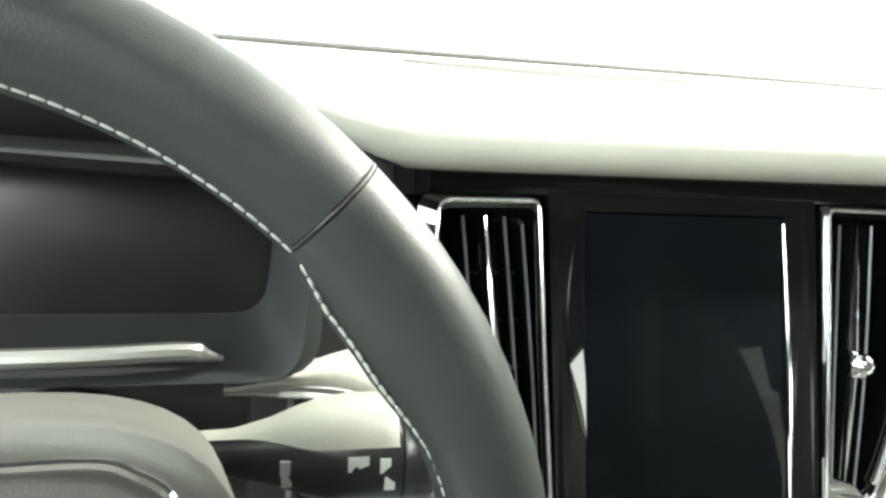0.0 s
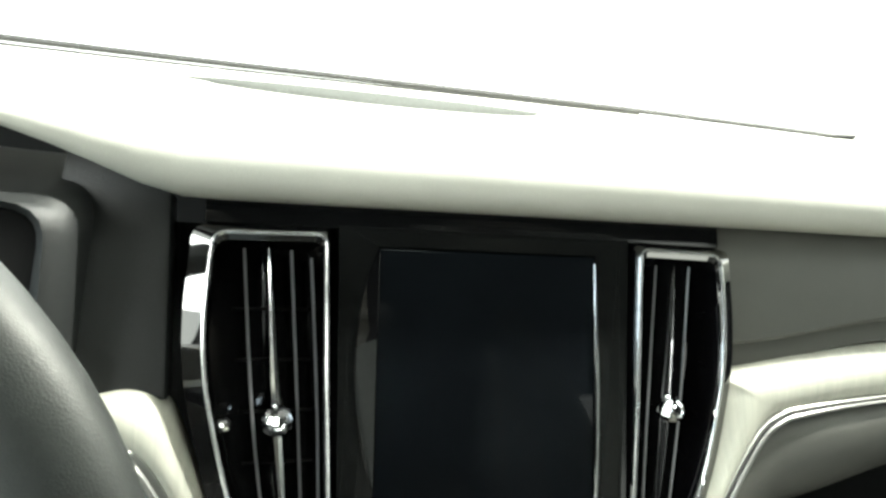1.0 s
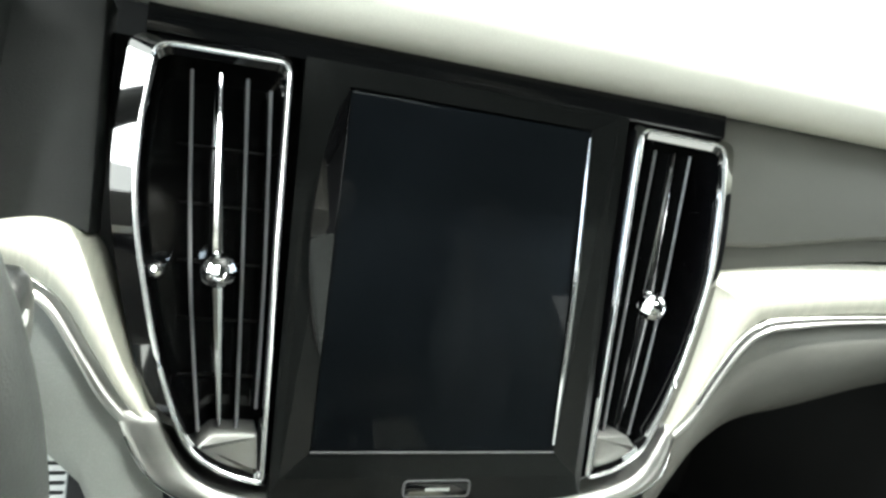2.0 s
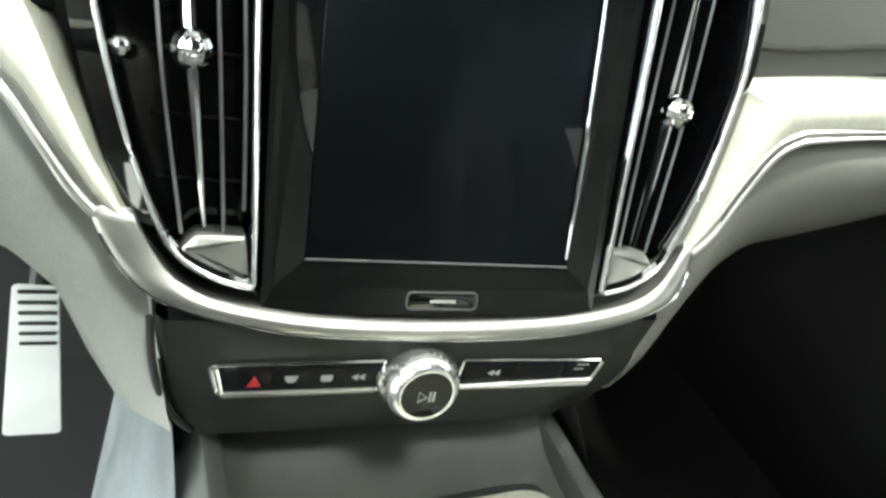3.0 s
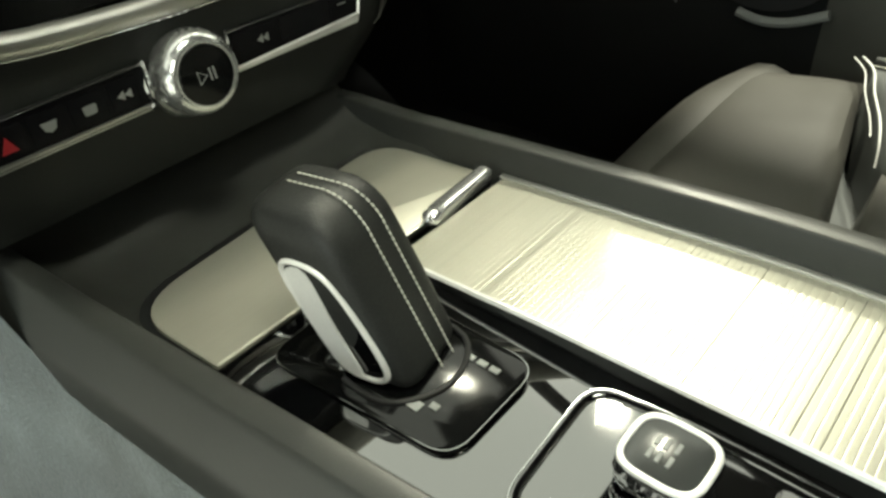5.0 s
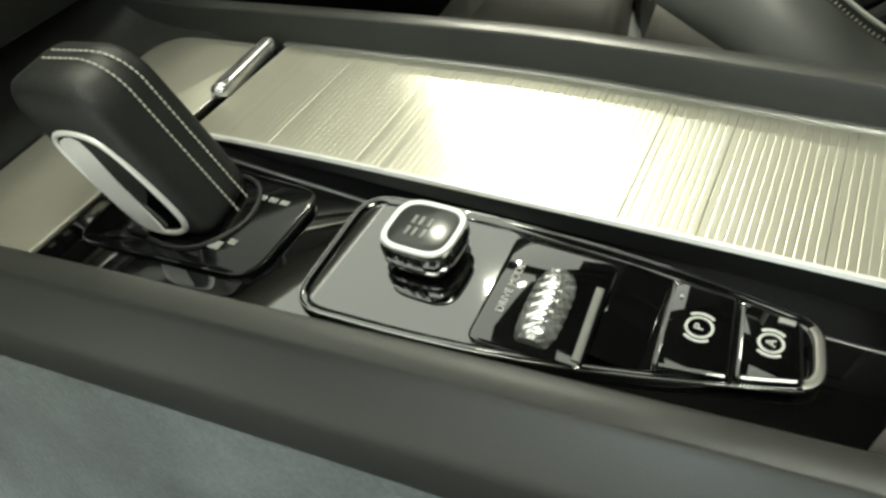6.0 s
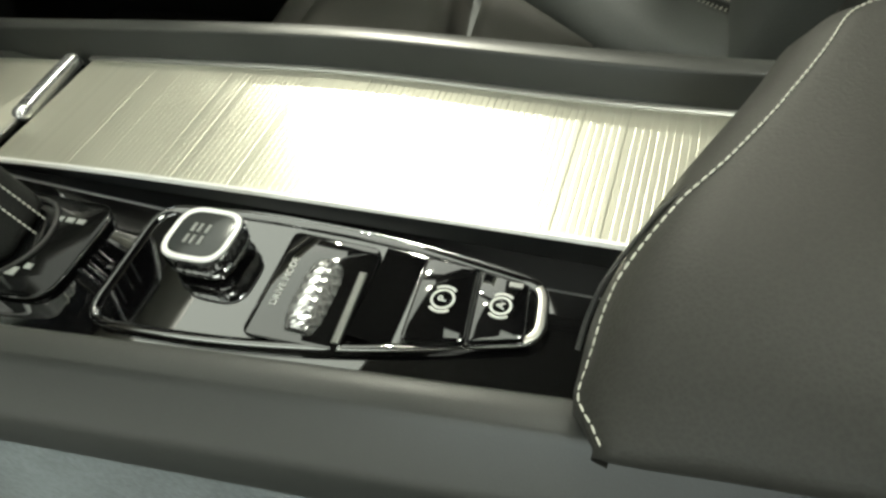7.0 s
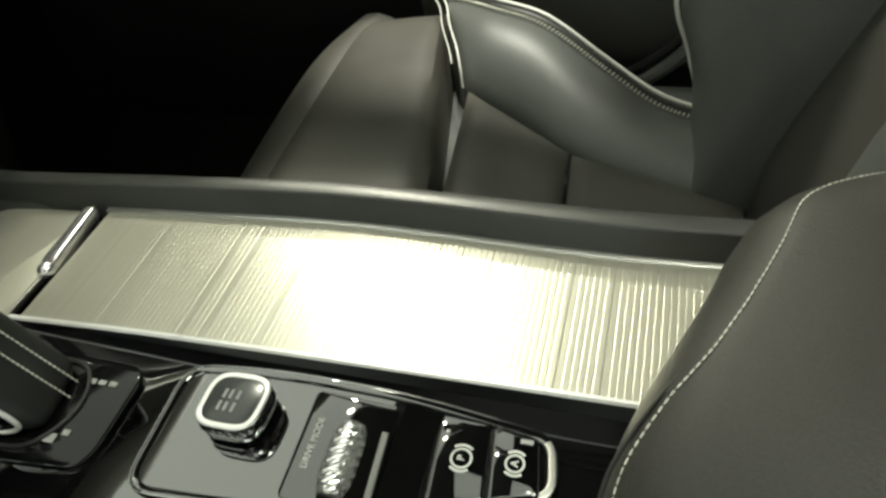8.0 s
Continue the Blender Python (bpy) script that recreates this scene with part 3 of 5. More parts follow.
# ---- centre air vents ----
def vent(side):
    v = thing("air_vent", "tall gloss black air vent with chrome surround", "air vent", fas(side * 0.13, 0.09), "centre air vents")
    edge = [(0.102, 0.193), (0.163, 0.192), (0.1665, 0.150), (0.1655, 0.117), (0.159, 0.085), (0.150, 0.050), (0.140, 0.022), (0.130, 0.001), (0.113, -0.010), (0.0945, -0.0145), (0.0965, 0.04), (0.099, 0.093)]
    edge = [(side * a, b) for a, b in edge]
    cor = [0.006, 0.008, 0.03, 0.03, 0.03, 0.03, 0.02, 0.02, 0.02, 0.003, 0.03, 0.03]
    line = rounded(edge, cor, 5)
    part("surround", tube([fas(a, b, 0.0052) for a, b in line], 0.0012, 8, closed=True), KNURL, v, "thin chrome surround")
    # gloss collar that slopes from the chrome line out to the fascia and in to the cavity
    cen = Vector((side * 0.128, 0.09))
    rows = []
    for a, b in line + line[:1]:
        p = Vector((a, b))
        o = (p - cen).normalized()
        outw = 0.011 if (a - cen.x) * side > 0.008 else 0.003
        q = p + Vector((side * outw if (a - cen.x) * side > 0 else -side * outw, 0.004 if b > 0.18 else (-0.004 if b < 0.0 else 0)))
        i = p.lerp(cen, 0.04)
        rows.append([fas(q.x, q.y, -0.036), fas(q.x, q.y, -0.0004), fas(p.x, p.y, 0.004), fas(i.x, i.y, 0.002), fas(i.x, i.y, -0.034)])
    bm = loft(rows)
    bmesh.ops.remove_doubles(bm, verts=bm.verts, dist=1e-6)
    part("collar", bm, GLOSS, v, "gloss black collar", angle=40)
    # upright vanes; the middle one bright and tapered
    for k, du in enumerate((-0.024, -0.0125, 0.0, 0.0135)):
        bottom_u = 0.117 + du * 0.72
        top = 0.184 if k != 0 else 0.18
        low = {0: 0.02, 1: 0.004, 2: 0.012, 3: 0.008}[k]
        pts = [fas(side * (0.133 + du), top, -0.004), fas(side * (0.1255 + du * 0.95), 0.09, -0.004), fas(side * bottom_u, low, -0.004)]
        path = smooth_path(pts, 5)
        dep = (path[1] - path[0]).cross(Vector((1, 0, 0))).normalized()
        if k == 2:
            near = min(range(len(path)), key=lambda i: (path[i] - fas(side * 0.1255, 0.0895, -0.004)).length)
            part("vane", tube(path, [0.0034 - 0.0028 * (abs(i - near) / max(near, len(path) - 1 - near)) for i in range(len(path))], 8), CHROME, v, "tapered chrome middle vane")
        nrm = fas(0, 0, 1) - fas(0, 0, 0)
        rows = []
        for p in path:
            c = p - nrm * (0.004 if k == 2 else 0.002)
            w = 0.0010
            rows.append([c + Vector((w, 0, 0)) - nrm * 0.018, c + Vector((w, 0, 0)) - nrm * 0.001, c + Vector((w * 0.4, 0, 0)), c - Vector((w * 0.4, 0, 0)), c - Vector((w, 0, 0)) - nrm * 0.001, c - Vector((w, 0, 0)) - nrm * 0.018])
        blade = part("vane", loft(rows, closed=True, caps=True), FASCIA, v)
        if k != 2:
            part("vane_edge", tube([p - nrm * 0.0022 for p in path], 0.00085, 6), VANE, blade, "satin grey front edge")
    for q in (0.03, 0.06, 0.09, 0.12, 0.15):
        part("cross_vane", tube([fas(side * 0.100, q, -0.033), fas(side * (0.136 + 0.1 * q), q, -0.033)], 0.0009, 6), BLACKCARPET, v)
    kc = fas(side * 0.1255, 0.0895, 0.002)
    bm = ball(kc, 0.0088, u=10, v=7)
    knob = part("vane_knob", bm, CHROME, v, "faceted chrome knob", smooth=False)
    m = Matrix.Translation(fas(side * 0.1255, 0.0895, 0.009)) @ (fas(0, 0, 1) - fas(0, 0, 0)).to_track_quat("Z", "Y").to_matrix().to_4x4()
    part("knob_face", lathe([(0.0045, -0.002), (0.0045, 0.0008), (0.0036, 0.0014), (0.003, 0.0006), (0.0001, 0.0006)], m, 16), CHROME, knob)
    # added ball: the vane knob's mirror image in the vent wall
    if side < 0:
        part("knob_reflection", ball(fas(side * 0.1535, 0.087, -0.004), 0.0045, u=10, v=7), CHROME, v, "ball standing for the vane knob's reflection", smooth=False)
    # silver foot of the vent
    ft = [(side * a, b) for a, b in ((0.121, 0.010), (0.0985, 0.010), (0.0955, -0.0125), (0.116, -0.006), (0.128, 0.002))]
    part("vent_foot", slab(rounded(ft, 0.002), fas, -0.02, 0.0025, 0.003), SATIN, v, "satin silver foot")
    return v


vent(-1)
vent(1)


# ---- control panel with the volume knob ----
def face(x, z, n=0.0):
    """A point on the control panel below the band."""
    t = (0.59 - z) / 0.085
    return Vector((x, -0.013 + 0.006 * t + 0.018 * max(0, t - 0.35) ** 2 - n, z))


cp = thing("control_panel", "dark taupe control panel with buttons and round chrome knob", "control panel", face(0, 0.55))
rows = []
for k in range(13):
    z = 0.592 - 0.086 * k / 12
    t = k / 12
    wl, wr = 0.1365 - 0.010 * t - 0.010 * step(0.75, 1, t), 0.140 - 0.014 * t - 0.022 * step(0.6, 1, t)
    row = [Vector((-wl - 0.001, 0.06, z)), face(-wl, z, -0.006), face(-wl + 0.004, z, -0.001)]
    row += [face(-wl + 0.004 + (wl + wr - 0.008) * j / 10, z) for j in range(1, 10)]
    row += [face(wr - 0.004, z, -0.001), face(wr, z, -0.006), Vector((wr + 0.001, 0.06, z))]
    rows.append(row)
rows.append([Vector((p.x * 0.98, p.y + 0.02, 0.500)) for p in rows[-1]])
rows.append([Vector((p.x, 0.07, 0.498)) for p in rows[-1]])
part("panel_body", loft(rows), PANEL, cp, "dark taupe panel", angle=50)
o = rounded([(-0.112, 0.5655), (-0.0245, 0.5665), (-0.0245, 0.5445), (-0.107, 0.5440)], [0.004, 0.001, 0.001, 0.006])
part("button_strip", slab(o, face, -0.004, 0.0015, 0.0006), BUTTON, cp, "gloss black button row")
part("row_frame", tube([face(a, b, 0.0018) for a, b in o], 0.0011, 6, closed=True), CHROME, cp, "thin chrome frame")
o = rounded([(0.0205, 0.5655), (0.111, 0.5635), (0.108, 0.5430), (0.0205, 0.5440)], [0.001, 0.003, 0.004, 0.001])
part("button_strip", slab(o, face, -0.004, 0.0012, 0.0006), BUTTON, cp)
part("row_frame", tube([face(a, b, 0.0016) for a, b in o], 0.0010, 6, closed=True), CHROME, cp)
part("frame_end", slab(rounded([(-0.1105, 0.5645), (-0.1075, 0.5645), (-0.1040, 0.5455), (-0.1065, 0.5450)], 0.0012), face, 0.0005, 0.0026, 0.0008), CHROME, cp, "chrome end of the button row")
part("lower_bar", slab(rounded([(-0.106, 0.5462), (-0.026, 0.5462), (-0.026, 0.5428), (-0.105, 0.5426)], 0.001), face, 0.0005, 0.0028, 0.0008), SATIN, cp, "bright silver lower bar")
part("lower_bar", slab(rounded([(0.022, 0.5455), (0.109, 0.5478), (0.1075, 0.5420), (0.022, 0.5428)], 0.001), face, 0.0005, 0.0030, 0.001), PALEMETAL, cp, "bright silver lower bar")
for x0, x1 in ((-0.0802, -0.0634), (-0.0620, -0.0452), (-0.0438, -0.0300), (0.0225, 0.0523), (0.0537, 0.0863), (0.0877, 0.1070)):
    zl = 0.5483 if x1 < 0 else 0.5490
    part("button", slab(rounded([(x0, 0.5625), (x1, 0.5625), (x1, zl), (x0, zl)], 0.001), face, 0.0005, 0.0019, 0.0004), BUTTON, cp, "gloss black button")
b1 = part("hazard_button", slab(rounded([(-0.0985, 0.562), (-0.0816, 0.562), (-0.0816, 0.548), (-0.0980, 0.548)], 0.002), face, 0.0005, 0.0020, 0.0007), BUTTON, cp, "gloss black hazard button")
bm = bmesh.new()
slab([(-0.0935, 0.5508), (-0.0865, 0.5508), (-0.0900, 0.5580)], face, 0.0025, 0.0029, bm=bm)
part("hazard_mark", bm, RED, b1, "red triangle", smooth=False)
for x, kind in ((-0.0718, 0), (-0.0536, 1), (-0.0367, 2), (0.0415, 2)):
    if kind == 0:
        bm = slab([(x - 0.0035, 0.5570), (x + 0.0035, 0.5570), (x + 0.0024, 0.5532), (x, 0.5520), (x - 0.0024, 0.5532)], face, 0.0018, 0.0022)
        part("button_mark", bm, DIMGLYPH, cp, smooth=False)
    elif kind == 1:
        bm = slab(rounded([(x - 0.0032, 0.5570), (x + 0.0032, 0.5570), (x + 0.0028, 0.5525), (x - 0.0028, 0.5525)], 0.001), face, 0.0018, 0.0022)
        part("button_mark", bm, DIMGLYPH, cp, smooth=False)
    else:
        bm = bmesh.new()
        for dx in (-0.002, 0.0016):
            slab([(x + dx - 0.0018, 0.555), (x + dx + 0.0016, 0.5572), (x + dx + 0.0016, 0.5528)], face, 0.0018, 0.0022, bm=bm)
        part("button_mark", bm, DIMGLYPH, cp, smooth=False)
bars("button_mark", [(0.098, 0.5600, 0.008, 0.0008), (0.096, 0.5565, 0.006, 0.0006)], face, DIMGLYPH, cp, 0.0019)
# the round knob
axis = Vector((0, -1, 0.10)).normalized()
KM = Matrix.Translation(Vector((-0.0040, -0.0100, 0.5545))) @ axis.to_track_quat("Z", "Y").to_matrix().to_4x4()
part("knob_socket", lathe([(0.0228, -0.004), (0.0228, 0.0015), (0.0220, 0.0025), (0.0210, 0.0015), (0.0001, 0.0)], KM, 48), SMOKE, cp, "chrome socket ring")
prof = [(0.0186, 0.0), (0.0198, 0.002), (0.0205, 0.006), (0.0207, 0.011), (0.0202, 0.0145), (0.0192, 0.0170), (0.0178, 0.0188), (0.0162, 0.0200), (0.0150, 0.0203), (0.0143, 0.0201), (0.0001, 0.0196)]
vol = part("volume_knob", lathe(prof, KM, 72, ripple=0.026), KNURL, cp, "chrome ring of the volume knob")
part("knob_face", lathe([(0.0142, 0.0190), (0.0142, 0.0203), (0.0137, 0.0208), (0.0001, 0.0213)], KM, 48), FASCIA, vol, "gloss black knob face")
kp = lambda a, b, h: KM @ Vector((a, b, h))
bm = tube([kp(a, b, 0.0213) for a, b in ((-0.0050, -0.0030), (-0.0050, 0.0030), (-0.0006, 0.0))], 0.00045, 5, closed=True)
slab([(0.0008, -0.003), (0.0017, -0.003), (0.0017, 0.003), (0.0008, 0.003)], kp, 0.0211, 0.0215, bm=bm)
slab([(0.0030, -0.003), (0.0039, -0.003), (0.0039, 0.003), (0.0030, 0.003)], kp, 0.0211, 0.0215, bm=bm)
part("play_mark", bm, DIMGLYPH, vol, smooth=False)


# ---- centre console ----
con = thing("centre_console", "centre console with taupe rails and a gloss black deck", "console", (0, -0.3, 0.1))


def rail_l(y):
    return -0.082 + (-0.178 - y) * 0.086


def rail_r(y):
    return 0.101 - 0.012 * step(-0.25, -0.46, y)


ys = [0.05 - 0.02 * i for i in range(42)]
for side in (-1, 1):
    rows = []
    for y in ys:
        x = rail_l(max(y, -0.43)) if side < 0 else rail_r(y)
        s = side
        hh = (0.0215 if side < 0 else 0.0180) + 0.004 * step(-0.06, 0.02, y)
        rows.append([deck(x + s * dx, y, hh * k) for dx, k in ((-0.002, -1.4), (0.0, 0.0), (0.0016, 0.5), (0.0028, 0.92), (0.0033, 0.975), (0.0042, 1.0), (0.0130, 0.99), (0.0143, 0.95), (0.0160, 0.84), (0.026, 0.25), (0.0285, 0.0), (0.030, -0.9))])
    part("rail", loft(rows), RAIL, con, "taupe side rail of the console", angle=50)
    rows = []
    for y in [0.55, 0.40, 0.30, 0.20, 0.12, 0.08] + ys:
        x = (rail_l(max(y, -0.43)) if side < 0 else rail_r(y)) + side * 0.0285 + (side * 0.006 * step(0.0, 0.12, y))
        b = deck(x, min(y, 0.1), -0.012 + 0.05 * step(-0.06, 0.04, y))
        b.y = y
        fl = 0.09 * (1 - step(0.05, 0.22, y)) if side < 0 else 0.0
        rows.append([b, b + Vector((side * 0.005, 0, -0.02)), b + Vector((side * 0.012, 0, -0.07)), Vector((x + side * (0.018 + fl * 0.6), y, 0.25)), Vector((x + side * (0.022 + fl), y, 0.05))])
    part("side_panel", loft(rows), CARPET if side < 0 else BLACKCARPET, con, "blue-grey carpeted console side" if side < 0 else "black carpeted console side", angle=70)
# tray in front, rising under the panel
rows = []
for y, h in ((0.06, 0.035), (0.035, 0.022), (0.015, 0.008), (-0.005, -0.001), (-0.03, -0.005), (-0.06, -0.006), (-0.115, -0.008), (-0.125, -0.020), (-0.46, -0.030), (-0.78, -0.030)):
    rows.append([deck(rail_l(max(y, -0.43)) - 0.01 + (rail_r(y) - rail_l(max(y, -0.43)) + 0.02) * q, y, h + lift * step(-0.118, -0.09, y))
                 for q, lift in ((0, 0.012), (0.03, 0.011), (0.06, 0.007), (0.09, 0.003), (0.13, 0.0005), (0.2, 0), (0.4, 0), (0.6, 0), (0.8, 0), (0.87, 0.0005), (0.91, 0.003), (0.94, 0.007), (0.97, 0.011), (1, 0.012))])
part("tray", loft(rows), TAUPE, con, "taupe tray under the control panel", angle=70)
# front cover plate in its groove; a black slab gives the groove's shadow
o = rounded([(-0.0830, -0.1125), (-0.0870, -0.0350), (0.1025, -0.0180), (0.1010, -0.1125)], [0.002, 0.034, 0.030, 0.002], 8)
part("cover_groove", slab(o, deck, -0.007, -0.0012), SATINBLACK, con, "groove round the front cover, black for its shadow")
o = rounded([(-0.080, -0.1125), (-0.0835, -0.0415), (0.099, -0.0250), (0.0985, -0.1125)], [0.002, 0.032, 0.028, 0.002], 8)
part("front_cover", slab(o, deck, -0.006, 0.001, 0.0015), COVER, con, "brushed pale metal front cover")
# gloss black deck on the driver's side
o = [(rail_l(-0.116) - 0.003, -0.1140), (0.0122, -0.1140), (0.0122, -0.47), (rail_l(-0.43) - 0.003, -0.47)]
part("deck_plate", slab(o, low_deck, -0.006, 0.0010, 0.0008), DECKGLOSS, con, "gloss black deck plate")


def divider_x(y):
    return 0.0142 - 0.017 * max(0.0, -0.20 - y)


bed = [-0.114 - 0.0178 * i for i in range(21)]
part("divider_wall", loft([[low_deck(divider_x(y) - 0.0014, y, -0.002), deck(divider_x(y) - 0.0014, y, 0.0006), deck(divider_x(y) + 0.0012, y, 0.0006), low_deck(divider_x(y) + 0.0012, y, -0.002)] for y in bed], closed=True, caps=True), SATINBLACK, con, "black side of the slat bed", smooth=False)
part("divider", tube([deck(divider_x(y), y, 0.0006) for y in bed], 0.0016, 6), PALEMETAL, con, "thin bright divider strip")
# added strip for the blurred reflection by the rail; hides the ragged slat ends
rows = []
for i in range(36):
    y = -0.120 - 0.0102 * i
    x = rail_r(y)
    rows.append([deck(x - q, y, h) for q, h in ((0.0030, -0.002), (0.0030, 0.0016), (0.0026, 0.0020), (0.0006, 0.0022), (-0.0010, 0.0022))])
part("reflection_strip", loft(rows), SATIN, con, "satin strip standing for a blurred reflection beside the slats", angle=40)
# pull bar of the sliding cover
bm = slab(rounded([(0.0445, -0.1220), (0.0490, -0.1105), (0.0975, -0.1068), (0.0978, -0.1160)], 0.003), deck, 0.0, 0.0070, 0.0025, seg=3)
part("pull_bar", bm, KNURL, con, "bright chrome pull bar")
part("pull_bar_end", ball(deck(0.0462, -0.1175, 0.0042), 0.0055, u=12, v=8, squash=(1, 1, 0.75)), KNURL, con)
part("bar_line", slab([(0.0125, -0.1160), (0.047, -0.1170), (0.047, -0.1145), (0.0125, -0.1135)], deck, 0.0, 0.003, 0.0008), SATIN, con)

# ---- sliding slat cover ----
cover = thing("slat_cover", "sliding cover of fine brushed metal slats over the cup holder", "slat cover", deck(0.055, -0.28))
pitch = 0.0031
w, t = 0.0432, pitch * 0.5


def slat_mesh(gap, drop):
    """One slat; gap: width of the joint at its rear edge, drop: depth of the eased edge."""
    top = 0.00064
    prof = [(-t + 0.00002, -0.003), (-t + 0.00002, top - drop), (-t + 0.00012, top - drop * 0.05), (-t + 0.0006, top), (t - 0.0006, top), (t - gap - 0.00010, top - drop * 0.05), (t - gap, top - drop), (t - gap, -0.003)]
    return mesh_of(loft([[Vector((x, y, z)) for y, z in prof] for x in (-w, w)], caps=True), "slat", SLAT, True, 30)


tight, loose, parted = slat_mesh(0.00003, 0.00003), slat_mesh(0.00009, 0.00004), slat_mesh(0.00016, 0.00009)
pick = random.Random(4)
for i in range(118):
    y = -0.1240 - pitch * i
    far = step(52, 80, i)
    ob = new("slat", parted if pick.random() < 0.06 + 0.12 * far else (loose if pick.random() < 0.08 + 0.80 * far else tight))
    ob.parent = cover
    ob.matrix_parent_inverse = Matrix.Translation(-cover.location)
    left = divider_x(y) + 0.001
    ob.location = deck((left + 0.1024) / 2, y, 0.0004)
    ob.scale.x = (0.1024 - left) / (2 * w)
    ob.rotation_euler = (-0.0646 - 0.0978 * (y + 0.16) + pick.gauss(0, 0.0010 - 0.0006 * far) + 0.0006 * (1 - far) * math.sin(i * 0.8), 0, 0)

# ---- gear selector ----
gear = thing("gear_selector", "black leather gear lever with pale twin stitching on a gloss plate", "gear lever", low_deck(-0.03, -0.17))
o = rounded([(-0.0640, -0.124), (-0.001, -0.122), (-0.0035, -0.2175), (-0.0560, -0.2180)], 0.012, 6)
part("base_plate", slab(o, low_deck, 0.0, 0.0030, 0.0012), FASCIA, gear, "raised gloss black base plate")
part("plate_edge", tube([low_deck(a, b, 0.0024) for a, b in o], 0.00025, 6, closed=True), SMOKE, gear, "fine bright edge")
bars("plate_mark", [(-0.0153, -0.1932, 0.0026, 0.0044), (-0.0153, -0.1992, 0.0026, 0.0044), (-0.0153, -0.2052, 0.0026, 0.0044)], low_deck, DIMGLYPH, gear, 0.0031)
bars("plate_mark", [(-0.0460, -0.1922, 0.0044, 0.0055), (-0.0423, -0.1985, 0.0028, 0.0038)], low_deck, DIMGLYPH, gear, 0.0031)
# lever: a slanted slab of leather, long side up and forward
def turned(a, b):
    """The lever is turned a little about the upright."""
    q = radians(13)
    return Vector((a * math.cos(q) - b * math.sin(q), a * math.sin(q) + b * math.cos(q), 0))


LB, LT = low_deck(-0.0287, -0.1698, 0.0030), Vector((-0.034, -0.1350, 0.5500))
rows = []
for k in range(31):
    t = k / 30
    c = LB.lerp(LT, t)
    wx = 0.0193 + 0.001 * math.sin(math.pi * t)
    wy = 0.0180 + 0.003 * t
    sh = math.sqrt(max(0.0, 1 - ((t - 0.80) / 0.20) ** 2)) if t > 0.80 else (math.sin(math.pi / 2 * min(1, (t + 0.05) / 0.14)) if t < 0.1 else 1.0)
    row = []
    for j in range(24):
        a = 2 * math.pi * j / 24
        ca, sa = math.cos(a), math.sin(a)
        e = 0.42
        row.append(c + turned(wx * math.copysign(abs(ca) ** e, ca) * (0.66 + 0.34 * sh), wy * math.copysign(abs(sa) ** e, sa) * (0.45 + 0.55 * sh)))
    rows.append(row)
lever = part("lever", loft(rows, closed=True, caps=True), LEATHER, gear, "black leather lever", angle=60)


def lever_at(t, a, b):
    """A point of the lever: t up its length, a across, b fore and aft, both from -1 to 1."""
    return LB.lerp(LT, t) + turned(a * 0.0198, b * (0.0180 + 0.003 * t))


for a in (-0.04, 0.40):
    path = [lever_at(0.02 + 0.78 * i / 30, a, -1.015) for i in range(31)]
    path += [lever_at(0.80 + 0.20 * i / 12, a * (0.66 + 0.34 * math.sqrt(1 - (i / 12) ** 2)), -1.02 * (0.45 + 0.55 * math.sqrt(1 - (i / 12) ** 2))) + Vector((0, 0, 0.0006 * i / 12)) for i in range(1, 13)]
    path += [lever_at(1.0, a * 0.66, -0.45 + 0.85 * i / 6) + Vector((0, 0, 0.0006)) for i in range(1, 7)]
    stitches(path, 0.0020, 0.0005, 0.00042, THREAD, gear, up=(0, -1, 1))
loop = [lever_at(t, -0.99, b) for t, b in ((0.66, -0.42), (0.73, 0.10), (0.66, 0.62), (0.36, 0.72), (0.10, 0.62), (0.05, 0.0), (0.13, -0.55), (0.38, -0.60))]
lp = smooth_path(loop, 5, closed=True)
# loop and plate are pale so their colour carries the driver's window reflection
part("side_loop", tube(lp, 0.0014, 8, closed=True, up=turned(1, 0), flat=1.0), PALEMETAL, gear, "chrome loop set into the lever side")
bm = bmesh.new()
bm.faces.new([bm.verts.new(p + turned(-0.0004, 0)) for p in lp])
ret = bmesh.ops.extrude_face_region(bm, geom=list(bm.faces))
bmesh.ops.translate(bm, vec=turned(0.002, 0), verts=[g for g in ret["geom"] if isinstance(g, bmesh.types.BMVert)])
bright = [lever_at(t, -1.02 - 0.13 * (0.68 - t), b) for t, b in ((0.68, 0.02), (0.64, 0.60), (0.36, 0.70), (0.11, 0.60), (0.08, 0.10), (0.35, 0.10))]
bq = bmesh.new()
bq.faces.new([bq.verts.new(p) for p in smooth_path(bright, 4, closed=True)])
ret = bmesh.ops.extrude_face_region(bq, geom=list(bq.faces))
bmesh.ops.translate(bq, vec=turned(0.001, 0), verts=[g for g in ret["geom"] if isinstance(g, bmesh.types.BMVert)])
part("side_plate", bq, PALEMETAL, gear, "lever side plate, pale for the window it mirrors", smooth=False)
part("side_insert", bm, GLOSS, gear, "gloss black side insert", smooth=False)
part("lever_collar", tube(smooth_path([low_deck(-0.050, -0.150, 0.0035), low_deck(-0.052, -0.182, 0.0035), low_deck(-0.030, -0.196, 0.0035), low_deck(-0.008, -0.184, 0.0035), low_deck(-0.010, -0.150, 0.0035), low_deck(-0.03, -0.140, 0.0035)], 5, closed=True), 0.0012, 8, closed=True), RUBBER, gear, "black collar round the lever foot")
